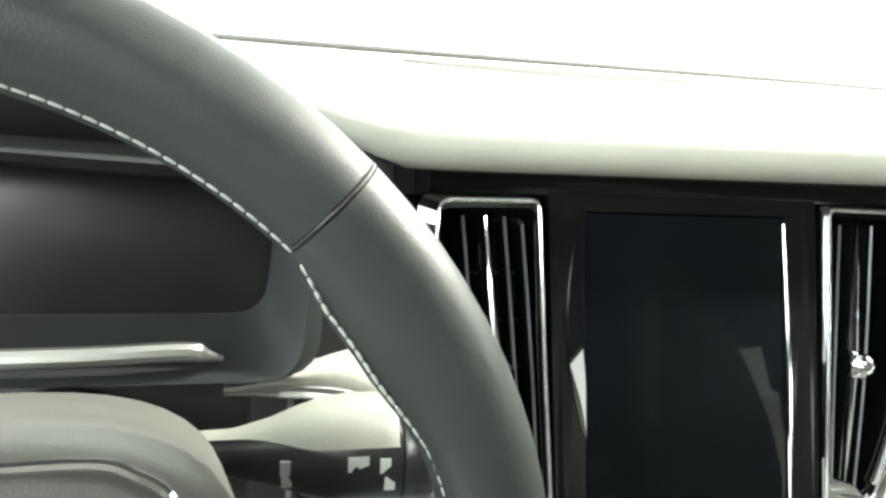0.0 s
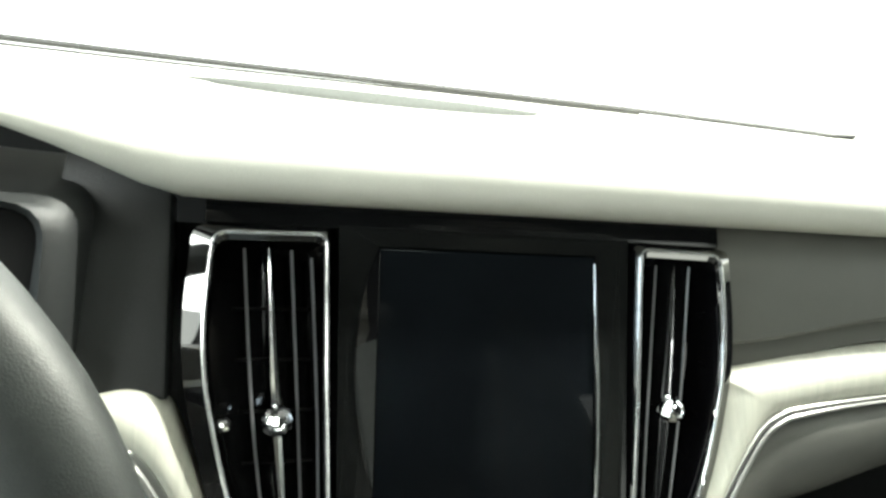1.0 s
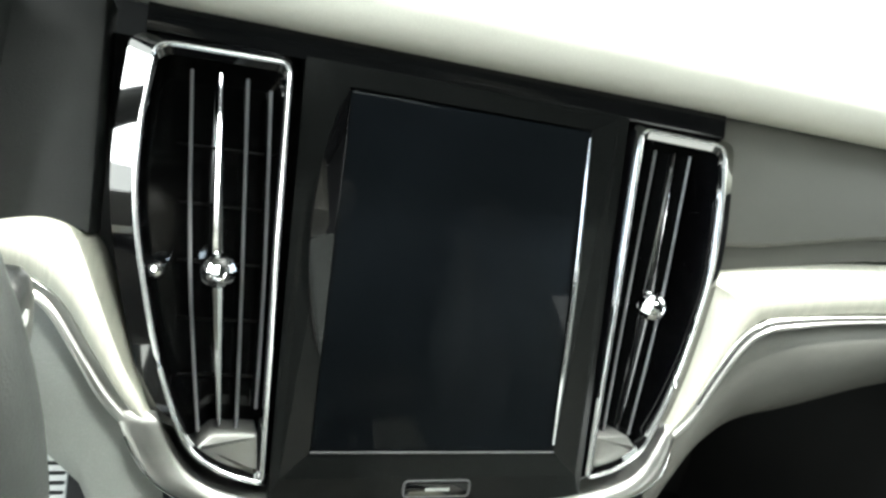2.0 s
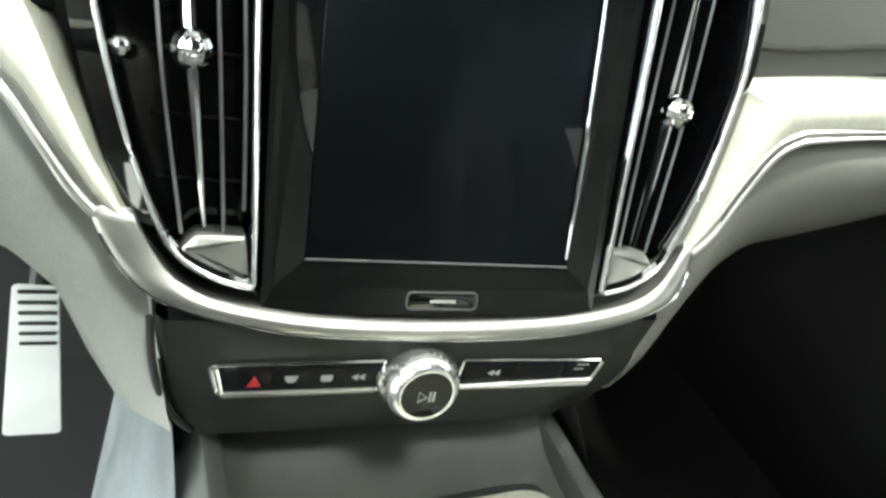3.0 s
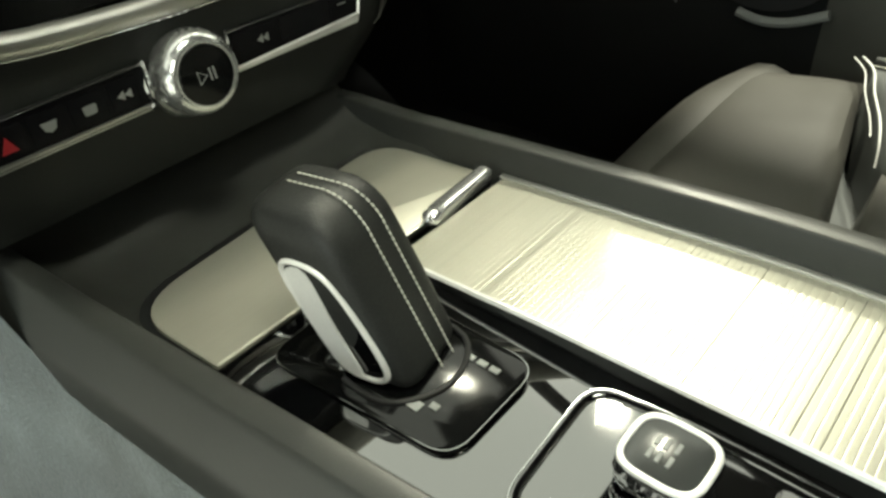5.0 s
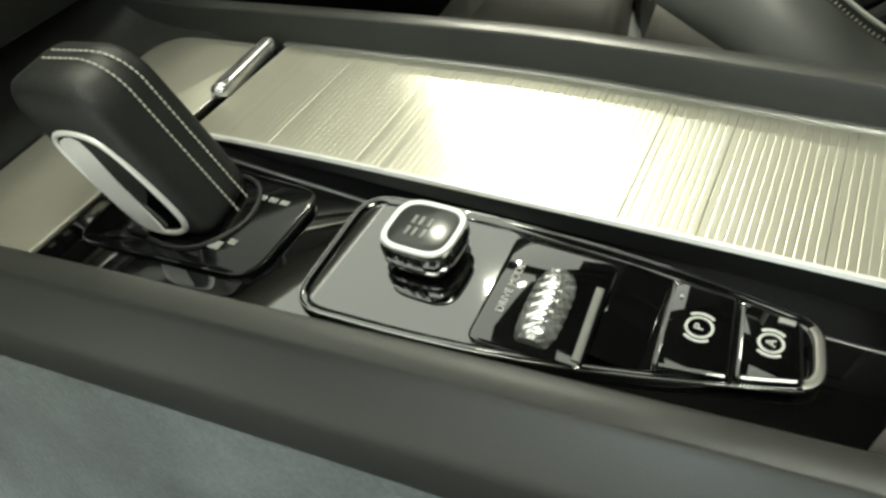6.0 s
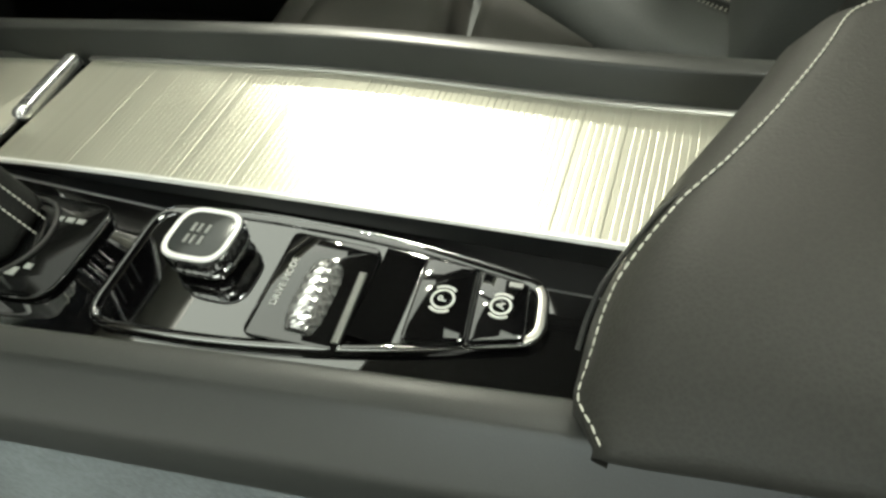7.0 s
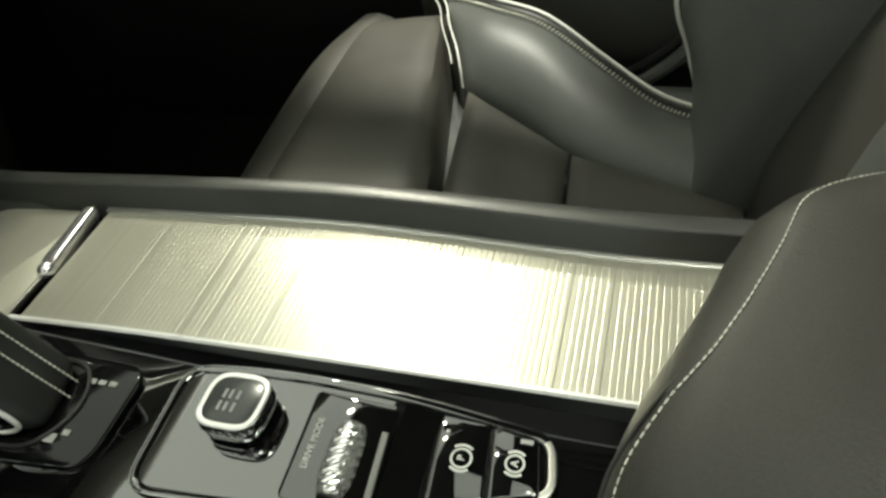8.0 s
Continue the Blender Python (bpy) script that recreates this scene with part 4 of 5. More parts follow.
part("release_button", slab(rounded([(-0.055, -0.150), (-0.047, -0.147), (-0.046, -0.160), (-0.054, -0.162)], 0.003), low_deck, 0.0028, 0.009, 0.003), SMOKE, gear, "small chrome foot piece")

# ---- switch group behind the lever ----
sw = thing("switch_group", "boat-shaped gloss black frame with thin bright edge round the switches", "switch panel", low_deck(-0.027, -0.33))
o = rounded([(-0.0620, -0.2405), (0.0020, -0.2370), (0.0062, -0.285), (0.0040, -0.355), (-0.0045, -0.4125), (-0.0315, -0.4165), (-0.0490, -0.355), (-0.0585, -0.300)], [0.014, 0.014, 0.03, 0.03, 0.010, 0.010, 0.03, 0.03], 6)


def ring_inset(k, d):
    """The point k of the frame's outline, moved d inwards."""
    p, t = Vector(o[k]), Vector(o[(k + 1) % len(o)]) - Vector(o[k - 1])
    q = Vector((-t.y, t.x)).normalized()
    if q.dot(Vector((-0.025, -0.322)) - p) < 0:
        q = -q
    return p + q * d


rows = []
for k in [*range(len(o)), 0]:
    wide = 0.0044 + 0.0010 * step(-0.40, -0.415, o[k][1])
    rows.append([low_deck(*ring_inset(k, d * wide), h) for d, h in ((0.0, 0.0005), (0.0, 0.0030), (0.08, 0.0036), (0.22, 0.0038), (0.5, 0.0037), (0.82, 0.0028), (0.95, 0.0021), (1.0, 0.0008))])
bm = loft(rows)
bmesh.ops.remove_doubles(bm, verts=bm.verts, dist=1e-6)
part("frame_ring", bm, DECKGLOSS, sw, "gloss black frame ring", angle=30)
part("frame_edge", tube([low_deck(*ring_inset(k, 0.0003), 0.0034) for k in range(len(o))], 0.00032, 6, closed=True), SMOKE, sw, "bright outer edge of the frame")
# pale satin piece laid on the gloss ring for the reflection at its rear
rows = [[low_deck(*ring_inset(k, d), h) for d, h in ((0.0006, 0.0030), (0.0009, 0.0042), (0.0020, 0.0045), (0.0036, 0.0043), (0.0040, 0.0030))] for k in range(len(o)) if o[k][1] < -0.4085]
part("frame_end", loft(rows), SATIN, sw, "rear end of the gloss frame, pale for its reflection", angle=50)
part("well", slab(o, low_deck, 0.0, 0.0022), DECKGLOSS, sw, "gloss black well")

start = thing("start_knob", "square-rounded chrome start knob with fluted sides", "knob", low_deck(-0.0195, -0.2772, 0.002))
C0 = (-0.0195, -0.2772)


def squircle(r, flute=0.0):
    """A rounded square with cut corners; flute: the depth of fine upright grooves in its sides."""
    out = []
    for k in range(72):
        a = 2 * math.pi * k / 72
        ca, sa = math.cos(a), math.sin(a)
        q = (abs(ca) ** 3.6 + abs(sa) ** 3.6) ** (-1 / 3.6) * (1 - flute * (k % 3 == 0))
        out.append((C0[0] + 0.92 * r * q * ca, C0[1] + r * q * sa))
    return out


part("neck", loft([[low_deck(a, b, h) for a, b in squircle(r)] for r, h in ((0.0125, 0.002), (0.0115, 0.0035), (0.0115, 0.006))], closed=True, caps=True), GLOSS, start, "black neck")

rows = []
for r, h, flute in ((0.0118, 0.0045, 0), (0.0138, 0.0046, 0), (0.0146, 0.0052, 0), (0.0146, 0.0060, 0), (0.0143, 0.0064, 1), (0.0150, 0.0085, 1), (0.0152, 0.0105, 1), (0.0148, 0.0122, 1), (0.0147, 0.0126, 0), (0.0144, 0.0142, 0), (0.0138, 0.0154, 0), (0.0126, 0.0152, 0)):
    rows.append([low_deck(a, b, h) for a, b in squircle(r, 0.022 * flute)])
part("skirt", loft(rows, closed=True, caps=True), CHROME, start, "fluted chrome body", angle=28)
cap = part("cap", loft([[low_deck(a, b, h) for a, b in squircle(r)] for r, h in ((0.0124, 0.0148), (0.0122, 0.0156), (0.0116, 0.0158))], closed=True, caps=True), CAPGREY, start, "dark grey glossy cap")
part("bezel", tube([low_deck(a, b, 0.0153) for a, b in squircle(0.0133)], 0.0014, 8, closed=True, flat=0.6), PALEMETAL, start, "bright bezel round the cap")
bars("cap_mark", [(C0[0] + dx, C0[1] + dy, 0.0043, 0.0014) for dx in (0.0025, -0.0035) for dy in (0.0048, 0.0018, -0.0018)], low_deck, DIMGLYPH, start, 0.0158)

roller = thing("drive_mode_roller", "knurled bright roller in a dark cradle", "roller switch", low_deck(-0.029, -0.333))
part("cradle", slab(rounded([(-0.0515, -0.3085), (-0.0012, -0.3065), (-0.0030, -0.3460), (-0.0505, -0.3485)], 0.004), low_deck, 0.0015, 0.0042, 0.001), GLOSS, roller, "gloss black cradle")
part("cradle_slope", loft([[low_deck(x, -0.3480, 0.001), low_deck(x, -0.3485, 0.0052), low_deck(x, -0.3640, 0.0026), low_deck(x, -0.3645, 0.001)] for x in (-0.0440, -0.030, -0.014, -0.0030)]), GLOSS, roller, "gloss black slope behind the roller")
part("cradle_bar", slab([(-0.0480, -0.3442), (-0.0165, -0.3420), (-0.0165, -0.3450), (-0.0480, -0.3472)], low_deck, 0.003, 0.0052, 0.0006), GREY, roller, "grey bar behind the roller")
rows = []
for i in range(29):
    x = -0.0470 + 0.032 * i / 28
    r = 0.0076 * (1 - 0.30 * abs(i / 14 - 1) ** 4)
    c = low_deck(x, -0.3300 + 0.0005 * i / 14, 0.0024)
    rows.append([c + Vector((0, q * math.cos(2 * math.pi * j / 24), q * math.sin(2 * math.pi * j / 24))) for j, q in ((j, r * (1 + 0.05 * ((i // 2 + j) % 2) * (i % 2))) for j in range(24))])
part("barrel", loft(rows, closed=True, caps=True), KNURL, roller, "knurled bright barrel", smooth=False)
tm = Matrix.Translation(low_deck(-0.0262, -0.3145, 0.0043)) @ Matrix.Rotation(radians(3.7), 4, "X") @ Matrix.Rotation(radians(2), 4, "Z")
lettering("DRIVE MODE", 0.0040, tm, GLYPH, roller)

for name, pts, cx, cy in (("parking_brake_switch", [(-0.0418, -0.3675), (-0.0042, -0.3650), (-0.0055, -0.3860), (-0.0380, -0.3898)], -0.0223, -0.3774),
                          ("brake_hold_switch", [(-0.0375, -0.3908), (-0.0056, -0.3870), (-0.0090, -0.4060), (-0.0318, -0.4095)], -0.0206, -0.3983)):
    b = thing(name, "gloss black switch with a white round symbol", "switch", low_deck(cx, cy, 0.002), "brake switches")
    part("cap", slab(rounded(pts, 0.0025), low_deck, 0.002, 0.0062, 0.0014), GLOSS, b)
    rr = 0.0040 if name[0] == "p" else 0.0035
    ring = [(cx + rr * math.cos(q * math.pi / 12), cy + rr * math.sin(q * math.pi / 12)) for q in range(24)]
    part("symbol_ring", tube([low_deck(a, c, 0.0063) for a, c in ring], 0.0005, 5, closed=True, flat=0.5), GLYPH, b)
    bm = bmesh.new()
    for s in (-1, 1):
        arc = [low_deck(cx + s * (rr + 0.0016) * math.cos(q), cy + (rr + 0.0016) * math.sin(q), 0.0063) for q in (-0.7, -0.35, 0, 0.35, 0.7)]
        tube(arc, 0.0006, 5, bm=bm, flat=0.5)
    part("symbol_arcs", bm, GLYPH, b)
    tm = Matrix.Translation(low_deck(cx, cy, 0.0064)) @ Matrix.Rotation(radians(3.7), 4, "X")
    lettering("P" if name[0] == "p" else "A", 0.0044, tm, GLYPH, b, "symbol_letter")
    if name[0] == "p":
        bars("state_mark", [(cx + 0.0105, cy + 0.008, 0.0010, 0.0010)], low_deck, GLYPH, b, 0.0063)
    else:
        bars("state_mark", [(cx + 0.0098, cy - 0.003, 0.002, 0.005)], low_deck, DIMGLYPH, b, 0.0063)
        part("switch_gap", tube([low_deck(-0.0378, -0.3903, 0.0052), low_deck(-0.0056, -0.3865, 0.0052)], 0.0003, 4), SMOKE, b)

# ---- armrest ----
arm = thing("armrest", "dark taupe leather armrest lid with pale edge stitching", "armrest", deck(0.0, -0.6))


def arm_front(x):
    return -0.432 - 0.040 * step(-0.05, 0.09, x) - 0.035 * step(0.055, 0.105, x) ** 2 - 0.008 * (1 - step(-0.082, -0.068, x))


def arm_drop(x):
    """How far the lid's top falls towards its sides."""
    return 0.020 * ((0.008 - x) / 0.088) ** 4 if x < 0.008 else 0.016 * ((x - 0.008) / 0.098) ** 6


rows = []
for i in range(41):
    x = -0.080 + 0.186 * i / 40
    yf, drop, lift = arm_front(x), arm_drop(x), 0.022 * step(-0.055, -0.076, x)
    top = 0.066 - drop
    rows.append([deck(x, yf - 0.004, 0.004 + lift), deck(x, yf, 0.012 + lift * 0.75), deck(x, yf, 0.028 + lift * 0.22), deck(x, yf - 0.005, 0.046 - drop * 0.5), deck(x, yf - 0.013, 0.057 - drop), deck(x, yf - 0.026, 0.0625 - drop), deck(x, yf - 0.06, top),
                 deck(x, -0.60, top + 0.004), deck(x, -0.75, top), deck(x, -0.79, 0.045 - drop), deck(x, -0.80, 0.020)])
left, under, inner = [], [], []
for p in rows[0]:
    edge = deck(0, p.y, 0.0255 + 0.010 * step(-0.44, -0.50, p.y)).z
    z = max(edge, p.z - 0.006)
    left.append(Vector((p.x - 0.0025, p.y, min(z + 0.003, p.z - 0.0005))))
    under.append(Vector((p.x - 0.001, p.y, min(edge, p.z - 0.001))))
    inner.append(Vector((p.x + 0.016, p.y - 0.004, min(edge, p.z - 0.001) + 0.001)))
right = [Vector((p.x + 0.006, p.y, p.z - 0.012)) for p in rows[-1]]
lowr = [Vector((p.x + 0.006, p.y, deck(0, p.y, -0.01).z)) for p in rows[-1]]
part("lid", loft([inner, under, left] + rows + [right, lowr]), ARML, arm, "padded leather lid", angle=75)
part("body", box((0.012, -0.660, 0.505), (0.150, 0.26, 0.060), 0.006), RUBBER, arm, "black storage box under the lid")
path = []
for i in range(61):
    x = -0.080 + 0.186 * i / 60
    drop, lift = arm_drop(x), 0.022 * step(-0.055, -0.076, x)
    depth = 0.013 - 0.010 * step(0.0, -0.055, x) - 0.002 * step(-0.050, -0.075, x) + 0.007 * step(-0.05, 0.02, x)
    height = float(np.interp(depth, (0.0, 0.005, 0.013, 0.026, 0.06), (0.028 + lift * 0.22, 0.046 - drop * 0.5, 0.057 - drop, 0.0625 - drop, 0.066 - drop)))
    path.append(deck(x, arm_front(x) - depth, height + 0.0004))
stitches(path, 0.0024, 0.0007, 0.00034, THREAD, arm)
part("seam", tube([p + Vector((0, 0.004, -0.0045)) for p in path[8:]], 0.0008, 6), LEATHER, arm, "dark edge seam")

# ---- passenger seat ----
seat = thing("passenger_seat", "taupe leather passenger seat with pale piping and stitching", "car seat", (0.5, -0.35, 0.06))


def puff(corners, height, n=14, edge=0.35, skirt=0.06, sag=None, flat=5.0):
    """A stuffed panel: four corners (front left, front right, back right, back left), swollen in the middle, with a skirt all round."""
    a, b, c, d = (Vector(p) for p in corners)
    up = ((b - a).cross(d - a)).normalized()
    if up.z < 0:
        up = -up
    rows = []
    for i in range(n + 1):
        u = i / n
        row = []
        for j in range(n + 1):
            v = j / n
            p = a.lerp(b, u).lerp(d.lerp(c, u), v)
            f = (1 - abs(2 * u - 1) ** flat) * (1 - abs(2 * v - 1) ** flat)
            row.append(p + up * (height * max(0.0, f) ** edge))
        row = [row[0] - up * skirt] + row + [row[-1] - up * skirt]
        rows.append(row)
    first = [p - up * skirt for p in rows[0]]
    last = [p - up * skirt for p in rows[-1]]
    return loft([first] + rows + [last])


Z = 0.335
part("cushion_base", box((0.37, -0.30, 0.19), (0.44, 0.44, 0.20), 0.04, 3), SEATP, seat, "slate leather cushion base")
part("front_cushion", puff([(0.20, -0.078, Z - 0.012), (0.60, -0.078, Z + 0.004), (0.60, -0.190, Z + 0.018), (0.20, -0.268, Z)], 0.018, 20, 0.5, 0.10), SEATL, seat, "taupe leather thigh cushion")
part("front_roll", tube(smooth_path([(0.20, -0.095, Z - 0.045), (0.33, -0.082, Z - 0.040), (0.50, -0.082, Z - 0.030), (0.60, -0.10, Z - 0.03)], 6), 0.048, 16), SEATL, seat, "rounded cushion front")
part("middle_cushion", puff([(0.20, -0.272, Z), (0.450, -0.250, Z + 0.010), (0.385, -0.362, Z - 0.010), (0.20, -0.372, Z - 0.014)], 0.012, 16, 0.5, 0.08), SEATL, seat, "taupe leather middle cushion")
part("rear_cushion", puff([(0.20, -0.376, Z - 0.014), (0.382, -0.366, Z - 0.010), (0.355, -0.52, Z - 0.035), (0.20, -0.52, Z - 0.035)], 0.012, 16, 0.5, 0.08), SEATL, seat, "taupe leather rear cushion")
# outer side bolster, its crest with piping
crest = smooth_path([(0.602, -0.192, 0.368), (0.575, -0.226, 0.378), (0.540, -0.265, 0.387), (0.518, -0.32, 0.381), (0.490, -0.385, 0.350), (0.464, -0.445, 0.325), (0.450, -0.52, 0.312)], 5)
foot = smooth_path([(0.520, -0.218, 0.345), (0.462, -0.243, 0.342), (0.445, -0.27, 0.336), (0.420, -0.32, 0.326), (0.386, -0.375, 0.316), (0.368, -0.44, 0.302), (0.352, -0.52, 0.290)], 5)
rows = []
for c, f in zip(crest, foot):
    row = [f + Vector((0, 0, -0.06)), f]
    for k in range(1, 8):
        t = k / 8
        row.append(f.lerp(c, t) + Vector((-0.3, 0, 0.95)).normalized() * 0.022 * math.sin(math.pi * t) ** 0.8)
    row += [c, c + Vector((0.022, 0.004, -0.002)), c + Vector((0.045, 0.004, -0.02)), c + Vector((0.055, 0.004, -0.14))]
    rows.append(row)
rows = [[p + Vector((0, 0.004, -0.05)) for p in rows[0]]] + rows
part("side_bolster", loft(rows), SEATP, seat, "slate leather side bolster", angle=75)
part("piping", tube([c + Vector((0.017, 0, 0.0045)) for c in crest], 0.0020, 8), PIPING, seat, "pale piping along the bolster")
bm = bmesh.new()
for a, b in zip(crest, crest[1:]):
    count = max(1, round((b - a).length / 0.0042))
    for k in range(count):
        c = a.lerp(b, k / count)
        tube([c + Vector((0.0035, 0, 0.0022)), c + Vector((-0.001, 0.0008, 0.0044)), c + Vector((-0.0055, 0.0016, 0.0052))], 0.0008, 5, bm=bm)
part("stitching", bm, THREAD, seat, "pale cross stitching along the bolster")
part("stitch_groove", tube([c + Vector((0.0085, 0, 0.0008)) for c in crest], 0.0042, 8), LEATHER, seat, "dark strip between stitching and piping")
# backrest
part("backrest", puff([(0.19, -0.525, 0.31), (0.40, -0.525, 0.31), (0.42, -0.77, 0.95), (0.18, -0.77, 0.95)], 0.02, 18, 0.5, 0.08), BACKL, seat, "taupe leather backrest with shade in its colour")
edge = smooth_path([(0.505, -0.488, 0.29), (0.505, -0.466, 0.364), (0.505, -0.448, 0.43), (0.512, -0.468, 0.55), (0.515, -0.56, 0.75), (0.49, -0.67, 0.94)], 5)
rows = []
for p in edge:
    yi = -0.500 - 0.40 * (p.z - 0.36)
    inner_p = Vector((0.352, yi, p.z))
    row = [inner_p + Vector((0, -0.05, 0)), inner_p]
    for k in range(1, 8):
        q = k / 8
        row.append(inner_p.lerp(p, q) + Vector((-0.2, 0.9, 0.2)) * 0.012 * math.sin(math.pi * q) ** 0.8)
    row += [p, p + Vector((0.010, -0.004, 0)), p + Vector((0.022, -0.03, 0)), p + Vector((0.024, -0.13, 0))]
    rows.append(row)
part("back_bolster", loft(rows), SEATP, seat, "slate leather backrest bolster", angle=75)
part("piping", tube([p + Vector((0.002, 0.0035, 0)) for p in edge], 0.0024, 8), PIPING, seat, "pale piping on the backrest")
c0 = smooth_path([(0.20, -0.575, 0.34), (0.175, -0.60, 0.48), (0.17, -0.67, 0.70), (0.21, -0.75, 0.92)], 6)
part("back_bolster", tube(c0, [0.035 + 0.025 * math.sin(math.pi * min(1, i / 15)) for i in range(len(c0))], 16), SEATP, seat, "slate leather backrest bolster")
seam = smooth_path([(0.598, -0.184, 0.380), (0.561, -0.203, 0.384), (0.529, -0.214, 0.378), (0.494, -0.230, 0.371), (0.471, -0.239, 0.360), (0.460, -0.243, 0.343)], 6)
part("piping", tube([p + Vector((-0.002, 0.001, 0.001)) for p in seam], 0.0011, 6), PIPING, seat, "thin pale piping round the thigh cushion")
part("piping", tube([p + Vector((-0.009, 0.007, 0.0015)) for p in seam[:-8]], 0.0007, 6), PIPING, seat, "thin pale piping round the thigh cushion")
part("headrest", puff([(0.26, -0.74, 0.98), (0.48, -0.74, 0.98), (0.46, -0.79, 1.13), (0.28, -0.79, 1.13)], 0.03, 12, 0.5, 0.05), SEATL, seat, "taupe leather headrest")

# ---- driver's side ----
wheel = thing("steering_wheel", "charcoal leather steering wheel with pale stitching", "steering wheel", (-0.3641, -0.1656, 0.7106))
WC, WT, WY = Vector((-0.3641, -0.1656, 0.7106)), radians(12), radians(3.8)
WX = Vector((math.cos(WY), math.sin(WY), 0))
WB = Vector((-math.sin(WY) * math.sin(WT), math.cos(WY) * math.sin(WT), math.cos(WT)))
WN = Vector((math.sin(WY) * math.cos(WT), -math.cos(WY) * math.cos(WT), math.sin(WT)))


def rim_at(deg, r=0.183, n=0.0):
    q = radians(deg)
    return WC + WX * r * math.cos(q) + WB * r * math.sin(q) + WN * n


def thumb(deg):
    """How far the thumb rests swell inwards over the spokes."""
    a = deg if deg < 90 else 180 - deg
    return 0.0042 * step(46, 38, a) * step(18, 32, a) - 0.002 * step(30, 15, a)


def rim_part(name, a0, a1, mat, thick, label):
    rows = []
    k = max(4, int(abs(a1 - a0) / 4))
    for i in range(k + 1):
        a = a0 + (a1 - a0) * i / k
        o = rim_at(a, 1.0) - WC
        row = []
        for j in range(24):
            t = 2 * math.pi * j / 24
            grip = thick + thumb(a) * max(0.0, -math.cos(t)) ** 2
            row.append(rim_at(a) + o * grip * math.cos(t) + WN * thick * 1.05 * math.sin(t))
        rows.append(row)
    return part(name, loft(rows, closed=True, caps=True), mat, wheel, label, angle=60)


rim_part("rim_upper", 45.9, 134.1, RIMLEATHER, 0.0182, "smooth charcoal leather top of the rim")
rim_part("rim_side", -60, 45.3, RIMLEATHER, 0.0182, "charcoal leather side of the rim")
rim_part("rim_side", 134.7, 240, RIMLEATHER, 0.0182, "charcoal leather side of the rim")
rim_part("rim_lower", 240.6, 299.4, RIMLEATHER, 0.0173, "charcoal leather bottom of the rim")
for a in (45.6, 134.4):
    part("rim_joint", tube([rim_at(a) + (rim_at(a, 1.0) - WC) * 0.0177 * math.cos(t) + WN * 0.0184 * math.sin(t) for t in (2 * math.pi * j / 24 for j in range(24))], 0.0008, 6, closed=True), RUBBER, wheel, "dark joint in the rim cover")
for a0, a1 in ((-60, 45), (46, 134), (135, 240)):
    stitches([rim_at(a, 0.1662 - thumb(a), 0.0075) for a in range(a0, a1, 1)], 0.0036, 0.0006, 0.0007, RIMTHREAD, wheel)
hub = part("hub", loft([[WC + WX * r * 1.20 * math.copysign(abs(math.cos(t)) ** 0.5, math.cos(t)) + WB * (r * 0.86 * math.copysign(abs(math.sin(t)) ** 0.55, math.sin(t)) - 0.002) + WN * n for t in (2 * math.pi * j / 48 for j in range(48))] for r, n in ((0.084, -0.045), (0.088, -0.01), (0.088, 0.008), (0.085, 0.015), (0.079, 0.019), (0.05, 0.023), (0.02, 0.024))], closed=True, caps=True), HUBSKIN, wheel, "taupe hub pad", angle=60)
for side in (-1, 1):
    edge = smooth_path([WC + WX * side * a + WB * b + WN * n for a, b, n in ((0.035, 0.0685, 0.0205), (0.067, 0.0675, 0.0195), (0.078, 0.0635, 0.0195), (0.0857, 0.0574, 0.0195), (0.091, 0.046, 0.0195), (0.092, 0.025, 0.019))], 6)
    part("button_pad_edge", tube(edge, 0.0018, 8), CHROME, wheel, "silver edge of the button pad")
part("emblem_ring", tube([WC + WX * 0.024 * math.cos(t) + WB * (0.024 * math.sin(t) - 0.01) + WN * 0.0242 for t in (2 * math.pi * j / 32 for j in range(32))], 0.0016, 8, closed=True), CHROME, wheel, "silver ring on the hub")
for s in (-1, 1):
    sp = [WC + WX * s * 0.07 + WN * -0.01, WC + WX * s * 0.12 - WB * 0.012 + WN * -0.006, WC + WX * s * 0.168 - WB * 0.02]
    part("spoke", tube(smooth_path(sp, 5), 0.022, 12, flat=0.45), DARK, wheel, "dark spoke with buttons")
part("spoke", tube(smooth_path([WC - WB * 0.06 + WN * -0.008, WC - WB * 0.165], 5), 0.018, 12, flat=0.4), SATIN, wheel, "silver lower spoke")

col = thing("steering_column", "taupe steering column cover", "column cover", (-0.37, 0.0, 0.66))
part("cover", tube(smooth_path([(-0.37, -0.105, 0.675), (-0.37, -0.04, 0.655), (-0.37, 0.10, 0.62)], 5), 0.058, 20), TAUPE, col)
stalk = thing("wiper_stalk", "taupe and black wiper stalk with white markings", "stalk", (-0.28, -0.05, 0.70))
def stalk_at(x, ang, r):
    t = (x + 0.27) / 0.082
    return Vector((x, -0.066 - 0.006 * t + r * -math.cos(ang), 0.7195 + 0.004 * t + r * math.sin(ang)))


